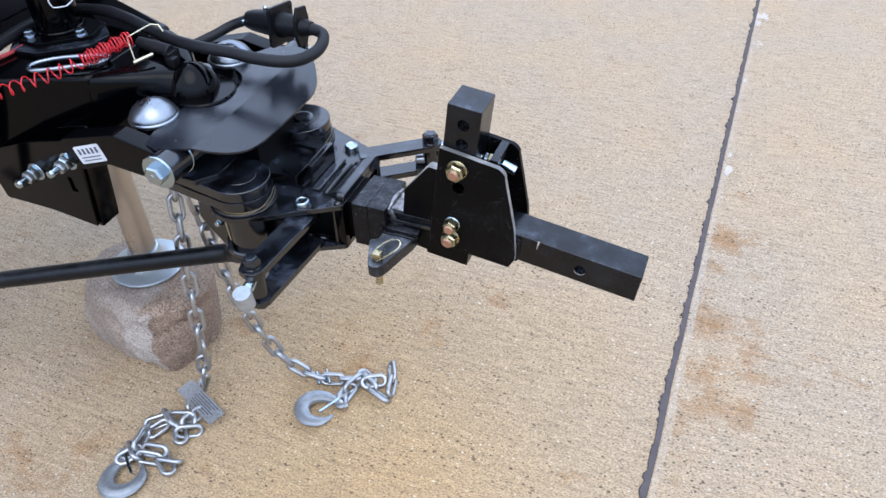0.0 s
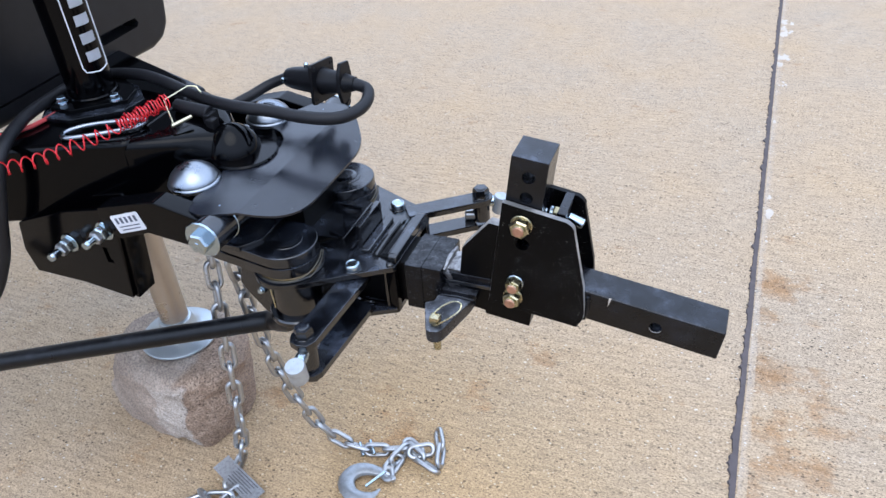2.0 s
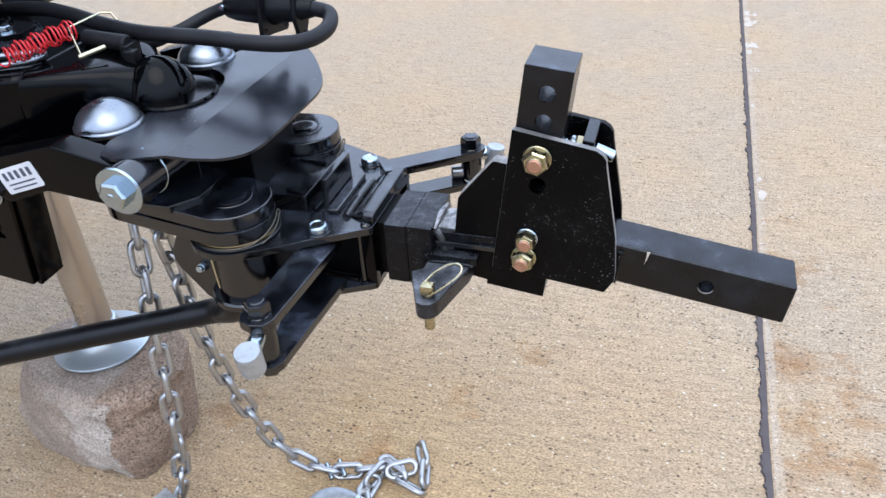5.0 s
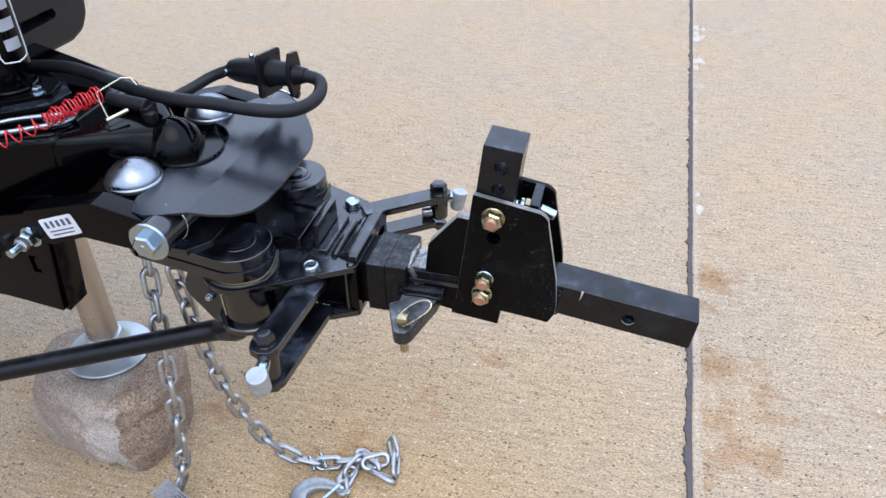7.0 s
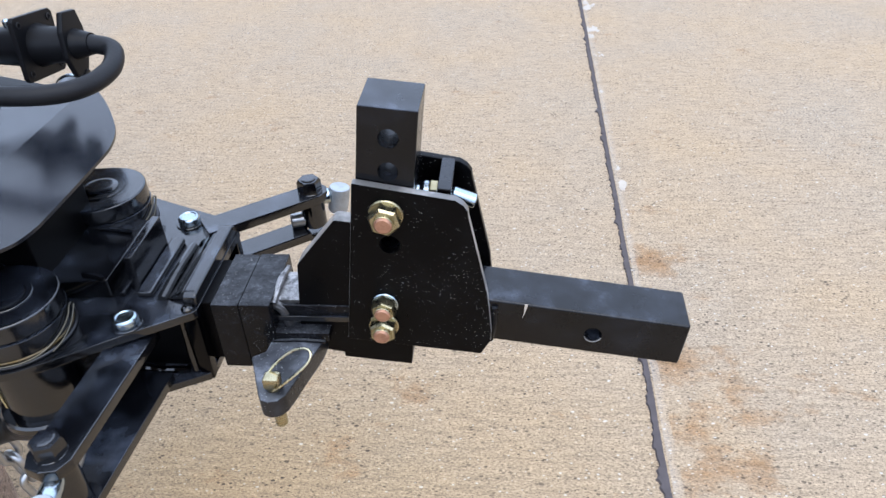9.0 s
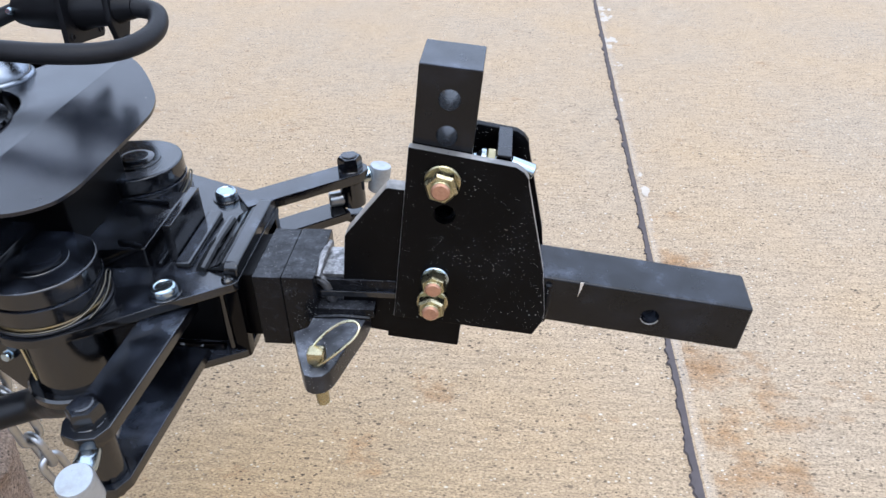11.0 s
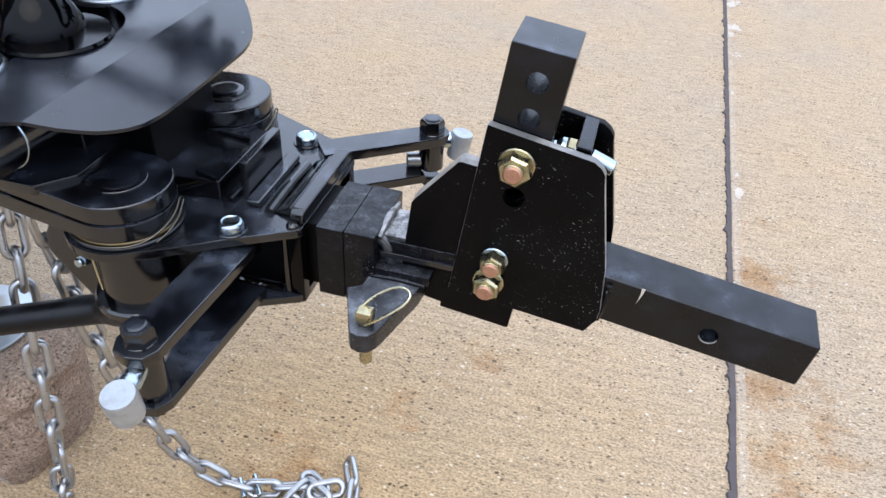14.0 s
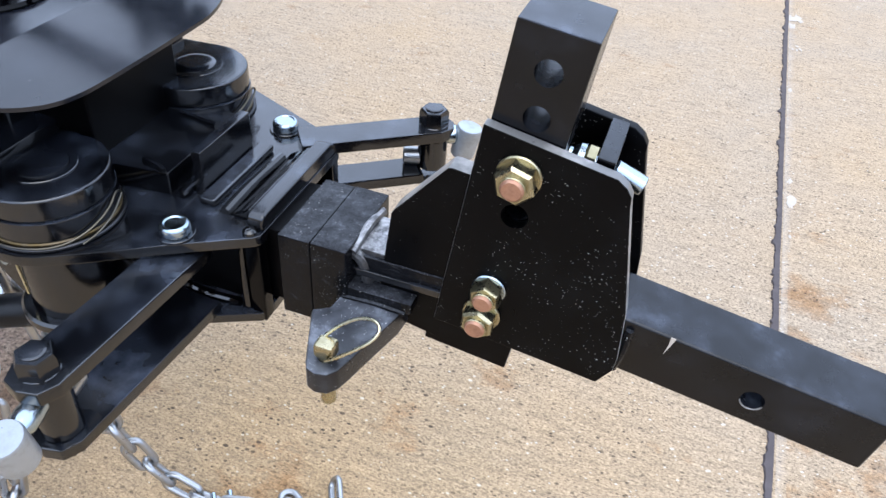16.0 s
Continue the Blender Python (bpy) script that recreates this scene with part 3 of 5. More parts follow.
def build_drawbar():
    d = thing("hitch_drawbar", "matt black steel drawbar with drop plates and upright bar", "drawbar", DRAW)
    h = 0.0254
    hole = lambda x, z, r: rod((x, -0.2, z), (x, 0.2, z), r, 24, 0)
    lean = Matrix(((1, 0, 0, 0), (0, 1, 0, 0), (-0.028, 0.06, 1, 0.009), (0, 0, 0, 1)))
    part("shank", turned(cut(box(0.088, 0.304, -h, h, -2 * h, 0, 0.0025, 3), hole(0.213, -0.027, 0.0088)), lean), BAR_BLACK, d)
    part("hole_lip", turned(tube([(0.213 + 0.0087 * math.cos(a), -h - 0.0002, -0.027 + 0.0087 * math.sin(a)) for a in np.linspace(3.5, 6.0, 16)], 0.0006, 6), lean), WORN_LIT_EDGE, d, "pale lower rim of the hole")
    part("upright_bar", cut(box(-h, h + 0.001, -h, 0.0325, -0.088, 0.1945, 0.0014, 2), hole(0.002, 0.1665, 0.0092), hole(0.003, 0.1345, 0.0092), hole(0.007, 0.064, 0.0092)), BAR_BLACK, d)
    outline = [(-0.0285, -0.0585), (0.106, -0.0585), (0.1135, -0.040), (0.113, -0.028), (0.104, 0.018), (0.0772, 0.1035), (0.0760, 0.1095), (0.0715, 0.1150), (0.0640, 0.1192), (-0.0275, 0.125)]
    pale_edges(part("side_plate", cut(prism(outline, -0.0355, -0.0262, "y", 0.0012, 2), hole(0.009, 0.064, 0.0098)), PLATE_BLACK, d), WORN_LIT_EDGE)
    part("side_plate", prism(outline, 0.0330, 0.0425, "y", 0.0012, 2), PLATE_BLACK, d)
    # plates of the stinger, between the side plates
    inner = [(-0.0805, 0.0200), (-0.0785, 0.0245), (-0.0455, 0.0765), (-0.0425, 0.0775), (-0.0240, 0.0775), (-0.024, -0.088), (-0.060, -0.086), (-0.080, -0.056)]
    pale_edges(part("gusset_plate", prism(inner, -0.0258, -0.0090, "y", 0.001), PLATE_BLACK, d), WORN_LIT_EDGE)
    part("lower_block", box(-0.034, 0.037, -0.0255, 0.0255, -0.094, -0.045, 0.0015), MATT_BLACK, d)
    # welds
    part("weld_bead", weld([(0.1135, -0.0262, -0.046), (0.1145, -0.0268, -0.025), (0.113, -0.027, -0.003)], 0.0032, 3), WORN_STEEL, d)
    part("weld_bead", weld([(0.112, -0.022, 0.0006), (0.113, 0.0, 0.001), (0.112, 0.022, 0.0006)], 0.0028, 4), HEAD_BLACK, d)
    part("paint_chip", prism([(0.1412, 0.0038), (0.1446, 0.0037), (0.1434, -0.005), (0.1416, -0.014), (0.1420, -0.005)], -0.0260, -0.0252, "y", 0), CHALK, d, "pale chip in the paint")
    # bolts
    bolt_stack(d, 0.004, 0.097, -0.0355, 0.0158, 0.0255, 0.0082, turn=0.35)
    bolt_stack(d, 0.007, -0.006, -0.0355, 0.0130, 0.0215, 0.0075, True, 0.2)
    bolt_stack(d, 0.007, -0.0335, -0.0355, 0.0150, 0.0235, 0.0080, turn=0.1)
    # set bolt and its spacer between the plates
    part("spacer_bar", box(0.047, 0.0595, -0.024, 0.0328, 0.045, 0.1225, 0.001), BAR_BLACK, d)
    part("set_bolt", joined(rod((0.0265, 0, 0.104), (0.060, 0, 0.103), 0.005), rod((0.0595, 0.002, 0.103), (0.082, 0.002, 0.097), 0.0072, 20, 0.001)), ZINC, d, "bright zinc set bolt")
    part("set_bolt_nut", hexagon((0.046, 0, 0.1035), (0.0385, 0, 0.1035), 0.019, 0.2), YELLOW_ZINC, d)
    part("set_bolt_washer", lathe((0.0375, 0, 0.1035), (0.028, 0, 0.104), [(0, 0.0105), (0.4, 0.010), (0.8, 0.0065), (1, 0)]), ZINC, d)
    return d


build_drawbar()


def build_stinger():
    s = thing("stinger_bar", "scuffed black steel stinger bar with a square collar", "stinger", pose(-0.13, 0.0, 0.4925))
    o = Matrix.Translation((0.13, 0.0, -0.49))
    def add(name, bm, mat, label=""):
        return part(name, turned(bm, o), mat, s, label)
    add("collar", box(-0.1396, -0.108, -0.0415, 0.045, 0.490, 0.574, 0.0016, 2), WORN_STEEL, "dusty worn collar")
    add("collar", box(-0.1680, -0.1400, -0.0411, 0.0445, 0.4905, 0.5732, 0.0012, 2), WORN_STEEL)
    add("inner_bar", box(-0.235, -0.1405, -0.0340, 0.0385, 0.495, 0.5705, 0.0025), MATT_BLACK)
    add("neck", box(-0.111, -0.072, -0.024, 0.024, 0.505, 0.568, 0.004), CAKED_STEEL)
    add("weld_bead", weld([(-0.109, -0.026, 0.565), (-0.100, -0.025, 0.555), (-0.095, -0.025, 0.53)], 0.005, 8), CAKED_STEEL)
    add("weld_bead", weld([(-0.108, -0.03, 0.566), (-0.107, 0.0, 0.572), (-0.108, 0.03, 0.566)], 0.004, 9), CAKED_STEEL)
    add("rail", box(-0.108, -0.032, -0.0275, -0.0165, 0.548, 0.5635, 0.001), WORN_STEEL)
    add("rail", box(-0.108, -0.032, -0.0315, -0.0275, 0.546, 0.5525, 0.001), HEAD_BLACK)
    add("rail", box(-0.114, -0.053, -0.040, -0.020, 0.527, 0.538, 0.002), WORN_STEEL)
    tab = [(-0.1285, -0.063), (-0.116, -0.055), (-0.112, -0.018), (-0.060, -0.020), (-0.062, -0.043), (-0.072, -0.080), (-0.0775, -0.102), (-0.081, -0.113), (-0.087, -0.1205), (-0.096, -0.1225), (-0.1035, -0.120), (-0.1075, -0.113)]
    eye = rod((-0.0945, -0.104, 0.4), (-0.0945, -0.104, 0.6), 0.0066, 20, 0)
    add("pin_tab", cut(prism(tab, 0.5045, 0.5265, "z", 0.002), eye), DUSTY_TAB, "dusty grey-black pin tab")
    add("weld_bead", weld([(-0.112, -0.040, 0.527), (-0.085, -0.040, 0.529), (-0.058, -0.039, 0.527)], 0.0025, 11), WORN_STEEL)
    # snap pin held in the tab
    p = thing("snap_pin", "yellow zinc locking pin with a sprung wire ring, in the tab", "pin", pose(-0.0945, -0.104, 0.4745))
    part("pin", rod((0, 0, 0.006), (0, 0, 0.066), 0.0062, 18), YELLOW_ZINC, p)
    part("pin_head", box(-0.0080, 0.0080, -0.0070, 0.0070, 0.057, 0.071, 0.003), YELLOW_ZINC, p)
    loop = [(-0.008, 0.000, 0.062), (-0.002, 0.006, 0.072), (0.010, 0.010, 0.084), (0.024, 0.011, 0.094), (0.036, 0.008, 0.098), (0.041, 0.003, 0.096), (0.037, -0.003, 0.089), (0.024, -0.008, 0.078), (0.012, -0.010, 0.068), (0.003, -0.009, 0.060)]
    part("wire_ring", tube(smooth_line(loop, 8), 0.0013, 8), WIRE_GOLD, p)


build_stinger()

# ---- hitch head ----
AXIS = 0.021


def capsule(ax, ay, ra, bx, by, rb, n=12):
    """Outline round two circles of different size."""
    t = math.atan2(by - ay, bx - ax)
    w = math.acos(max(-1, min(1, (ra - rb) / math.hypot(bx - ax, by - ay))))
    out = [(ax + ra * math.cos(t + w + (2 * math.pi - 2 * w) * i / n), ay + ra * math.sin(t + w + (2 * math.pi - 2 * w) * i / n)) for i in range(n + 1)]
    out += [(bx + rb * math.cos(t - w + 2 * w * i / n), by + rb * math.sin(t - w + 2 * w * i / n)) for i in range(n + 1)]
    return out


def build_head():
    hd = thing("trailer_hitch", "glossy black steel hitch head with a square receiver box", "hitch head", pose(-0.28, AXIS, 0.4625))
    o = Matrix.Translation((0.28, -AXIS, -0.46))
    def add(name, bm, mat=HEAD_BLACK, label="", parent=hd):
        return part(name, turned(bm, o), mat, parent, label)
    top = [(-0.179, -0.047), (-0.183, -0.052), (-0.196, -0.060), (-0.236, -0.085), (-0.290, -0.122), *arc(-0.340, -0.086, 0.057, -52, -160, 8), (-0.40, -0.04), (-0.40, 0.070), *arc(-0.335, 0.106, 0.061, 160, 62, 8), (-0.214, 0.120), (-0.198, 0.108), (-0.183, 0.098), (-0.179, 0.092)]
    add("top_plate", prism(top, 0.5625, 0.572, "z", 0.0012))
    low = [(-0.180, -0.047), (-0.184, -0.052), (-0.196, -0.058), (-0.232, -0.077), (-0.285, -0.088), (-0.320, -0.045), (-0.40, -0.04), (-0.40, 0.070), *arc(-0.335, 0.106, 0.055, 160, 62, 8), (-0.216, 0.114), (-0.198, 0.103), (-0.186, 0.098)]
    add("bottom_plate", prism(low, 0.480, 0.489, "z", 0.0012))
    # receiver box: four walls round an opening
    y0, y1 = -0.047, 0.094
    add("receiver_wall", box(-0.262, -0.194, y0 + 0.008, y0 + 0.0175, 0.4892, 0.5622, 0.001), MATT_BLACK)
    add("receiver_wall", box(-0.262, -0.184, y1 - 0.0095, y1, 0.4892, 0.5622, 0.001), MATT_BLACK)
    add("receiver_back", box(-0.270, -0.262, y0 + 0.012, y1 - 0.012, 0.4892, 0.5622, 0.001), MATT_BLACK)
    add("receiver_lip", box(-0.194, -0.1800, -0.0500, -0.0370, 0.480, 0.5620, 0.0016), GLOSS_BLACK)
    add("receiver_lip", box(-0.194, -0.1800, 0.0800, 0.0925, 0.480, 0.5620, 0.0016))
    add("receiver_lip", box(-0.194, -0.1800, -0.0368, 0.0798, 0.480, 0.490, 0.0012))
    add("receiver_lip", prism([(-0.0425, 0.5722), (-0.0420, 0.5800), (-0.0400, 0.5845), (-0.0340, 0.5862), (0.0780, 0.5866), (0.0860, 0.5820), (0.0900, 0.5722)], -0.1945, -0.1795, "x", 0.0034, 3))
    # raised pieces on the top plate
    add("rib", box(-0.2555, -0.2465, -0.019, 0.056, 0.5722, 0.6135, 0.001))
    add("rib", box(-0.2462, -0.2310, -0.030, 0.066, 0.5722, 0.5790, 0.0022, 3))
    add("cross_plate", prism([(-0.395, -0.045), (-0.272, -0.030), (-0.272, 0.078), (-0.395, 0.09)], 0.5722, 0.594, "z", 0.002))
    add("weld_bead", weld([(-0.300, -0.022, 0.5955), (-0.285, -0.026, 0.5955), (-0.2755, -0.030, 0.5955)], 0.0028, 21))
    add("weld_bead", weld([(-0.318, 0.056, 0.5955), (-0.300, 0.054, 0.5955), (-0.278, 0.050, 0.5955)], 0.0032, 22))
    add("weld_fillet", prism([(-0.2160, 0.5722), (-0.1944, 0.5722), (-0.1944, 0.5840), (-0.1985, 0.5830), (-0.2030, 0.5785), (-0.2080, 0.5768)], -0.0330, 0.0700, "y", 0.0020, 3), GLAZE)
    add("weld_bead", weld([(-0.2190, -0.034, 0.5730), (-0.2195, 0.01, 0.5745), (-0.2190, 0.058, 0.5730)], 0.0050, 25), GLAZE)
    add("weld_blob", lathe((-0.1890, -0.0465, 0.5715), (-0.1890, -0.0465, 0.5765), [(0, 0.0062), (0.5, 0.0058), (0.85, 0.0040), (1, 0)], 18), GLAZE)
    add("weld_bead", weld([(-0.262, -0.03, 0.575), (-0.2585, 0.02, 0.578), (-0.262, 0.075, 0.575)], 0.003, 24))
    add("weld_bead", weld([(-0.258, -0.0480, 0.4925), (-0.235, -0.0500, 0.4915), (-0.205, -0.0500, 0.4930)], 0.0042, 26), GLAZE)
    add("weld_bead", weld([(-0.1970, -0.0500, 0.4920), (-0.1980, -0.0490, 0.5200), (-0.1975, -0.0490, 0.5600)], 0.0030, 27), GLAZE)
    for px, y in ((-0.340, -0.086), (-0.335, 0.106)):
        add("pivot_drum", lathe((px, y, 0.4800), (px, y, 0.5622), [(0, 0.0370), (0.03, 0.0385), (0.97, 0.0385), (1, 0.0370)], 40))
        add("drum_collar", ring((px, y, 0.4780), (px, y, 0.4895), 0.0388, 0.0480, 44))
        add("pivot_washer", ring((px, y, 0.5722), (px, y, 0.5755), 0.02, 0.0530, 48), DULL_STEEL, "thin dull washer")
        add("pivot_washer", ring((px, y, 0.5756), (px, y, 0.5790), 0.02, 0.0505, 48), BRASS, "brass washer")
    for y in (-0.0705, 0.1035):
        add("pivot_bolt", lathe((-0.240, y, 0.5735), (-0.240, y, 0.5825), [(0, 0.0112), (0.2, 0.0122), (0.7, 0.0120), (0.92, 0.0108), (1.0, 0.0096), (1.0, 0.0086), (0.90, 0.0076), (0.88, 0)], 28), ZINC, "bright zinc bolt head")
        add("bolt_washer", ring((-0.240, y, 0.5722), (-0.240, y, 0.5737), 0.006, 0.0150))
    # spring bar trunnion below the head on the near side
    ear = [(-0.356, 0.5620), (-0.418, 0.5620), (-0.432, 0.5500), (-0.442, 0.5300), (-0.4445, 0.5120), (-0.440, 0.5020), (-0.408, 0.4600), (-0.396, 0.4520), (-0.380, 0.4530), (-0.356, 0.4720)]
    add("trunnion_plate", prism(ear, -0.0900, -0.0780, "y", 0.0035, 3))
    add("trunnion_bolt", joined(hexagon((-0.4005, -0.0900, 0.509), (-0.4005, -0.0965, 0.511), 0.012), rod((-0.4005, -0.0900, 0.509), (-0.4005, -0.1020, 0.512), 0.0045, 12)), ZINC)
    add("grease_rod", rod((-0.3655, -0.1180, 0.5600), (-0.3630, -0.1175, 0.5010), 0.0011, 8), WIRE_GOLD)


build_head()


def build_link(x, y_front, y_rear):
    """Flat link with a round pad over the head's pivot, running back under the yoke."""
    k = thing("pivot_link", "black steel pivot link with a raised round pin end", "link", pose(x, y_front, 0.5815), "links of the hitch head")
    o = Matrix.Translation((-x, -y_front, -0.579))
    shape = capsule(x, y_front, 0.0490, -0.482, y_rear, 0.041, 20)
    low = capsule(x, y_front, 0.0500, -0.482, y_rear, 0.0425, 20)
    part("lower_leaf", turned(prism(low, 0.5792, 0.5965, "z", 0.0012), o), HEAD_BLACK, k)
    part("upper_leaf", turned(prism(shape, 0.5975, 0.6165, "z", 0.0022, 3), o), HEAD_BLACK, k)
    part("pin_rim", turned(ring((x, y_front, 0.6160), (x, y_front, 0.6178), 0.0205, 0.0262, 44), o), HEAD_BLACK, k)
    part("pin_end", turned(lathe((x, y_front, 0.6160), (x, y_front, 0.6205), [(0, 0.0203), (0.6, 0.0198), (0.9, 0.0165), (1, 0.012)], 36), o), HEAD_BLACK, k)
    rise = lambda a: 0.5765 + 0.020 * min(1.0, max(0.0, (a + 0.9) / 1.2)) ** 1.5
    go = [(x + 0.0525 * math.cos(a), y_front + 0.0525 * math.sin(a), rise(a)) for a in np.linspace(-2.0, 0.30, 12)]
    turn = [(x + 0.0540 * math.cos(0.40), y_front + 0.0540 * math.sin(0.40), rise(0.4) - 0.004)]
    back = [(x + 0.0535 * math.cos(a), y_front + 0.0535 * math.sin(a), rise(a) - 0.007) for a in np.linspace(0.28, -0.5, 5)]
    part("snap_wire", turned(tube(smooth_line(go + turn + back, 5), 0.0009, 6), o), SPRING_WIRE, k)


build_link(-0.340, -0.086, -0.070)
build_link(-0.335, 0.106, 0.100)


def build_arm(base, tip, cap_side, name_label, lift=0.0, rise=0.0, w=0.0165, low=0.4845, reach=0.031, cap=1.0, short=0.0, wide=0.0):
    """Two straps from the head's pivot bolt to an upright sleeve with a hex bolt, a cross pin and a capped end."""
    b, t = Vector(base), Vector(tip)
    d = (t - b).normalized()
    a = thing("pivot_bracket", name_label, "bracket", pose(t.x, t.y, 0.4775 + lift), "swing brackets of the hitch")
    o = Matrix.Translation((-t.x, -t.y, -0.475))
    def add(name, bm, mat=HEAD_BLACK, label="", parent=a):
        return part(name, turned(bm, o), mat, parent, label)
    n = Vector((-d.y, d.x))
    e = b - d * 0.012
    out = [tuple(e + n * w), tuple(e - n * w), tuple(t - n * w + d * 0.004), tuple(t - n * (w * 0.7) + d * 0.017), tuple(t + d * 0.021), tuple(t + n * (w * 0.7) + d * 0.017), tuple(t + n * w + d * 0.004)]
    add("strap", prism(out, 0.5490, 0.5610, "z", 0.0015))
    under = [tuple(e + n * w), tuple(e - n * w), tuple(t - n * w - d * short), tuple(t + n * w - d * short)] if short else [tuple(e + n * w), tuple(e - n * (w + wide)), tuple(t - n * (w + wide) + d * 0.004), *out[3:]]
    add("strap", prism(under, low, low + 0.011, "z", 0.0015))
    add("sleeve", rod((t.x, t.y, low + 0.0112), (t.x, t.y, 0.5488), 0.0145, 28, 0.001))
    hb = add("hex_bolt", hexagon((t.x, t.y, 0.5612), (t.x, t.y, 0.5780), 0.0245, 0.3))
    add("bolt_boss", lathe((t.x, t.y, 0.5778), (t.x, t.y, 0.5800), [(0, 0.0088), (0.6, 0.0086), (1, 0.0070)], 20), HEAD_BLACK, "", hb)
    add("bolt_washer", ring((t.x, t.y, 0.5605), (t.x, t.y, 0.5625), 0.006, 0.0135))
    add("nut", hexagon((t.x, t.y, low - 0.0003), (t.x, t.y, low - 0.0115), 0.022, 0.1))
    p = Vector(cap_side)
    z = 0.527 + rise
    add("cross_pin", rod((t.x - p.x * 0.029, t.y - p.y * 0.029, 0.525), (t.x - p.x * 0.010, t.y - p.y * 0.010, 0.525), 0.0088, 20, 0.0015), GALVANIZED, "galvanized cross pin")
    add("cap_stem", lathe((t.x + p.x * 0.010, t.y + p.y * 0.010, z + 0.004), (t.x + p.x * (reach - 0.007), t.y + p.y * (reach - 0.007), z + 0.004), [(0, 0.008), (0.4, 0.0095), (0.7, 0.0095), (1, 0.006)], 16), ZINC)
    q = (t.x + p.x * reach, t.y + p.y * reach)
    add("end_cap", lathe((q[0] - p.x * 0.004, q[1] - p.y * 0.004, z - 0.018), (q[0] + p.x * 0.002, q[1] + p.y * 0.002, z + 0.013), [(0, 0.0135 * cap), (0.05, 0.0148 * cap), (0.93, 0.0158 * cap), (1.0, 0.0146 * cap)], 28), WHITE_CAP, "dull silver end cap")
    return a


build_arm((-0.238, -0.0705), (-0.247, -0.213), (0.18, -0.98), "glossy black double-strap bracket with a silver end cap", -0.003, 0.010, 0.0205, low=0.4900, reach=0.046, cap=0.92, wide=0.009)
build_arm((-0.2045, 0.090), (-0.111, 0.159), (0.92, 0.34), "satin black double-strap bracket with a silver end cap", 0.021, 0.020, low=0.5045, reach=0.034, cap=0.80, short=0.012)


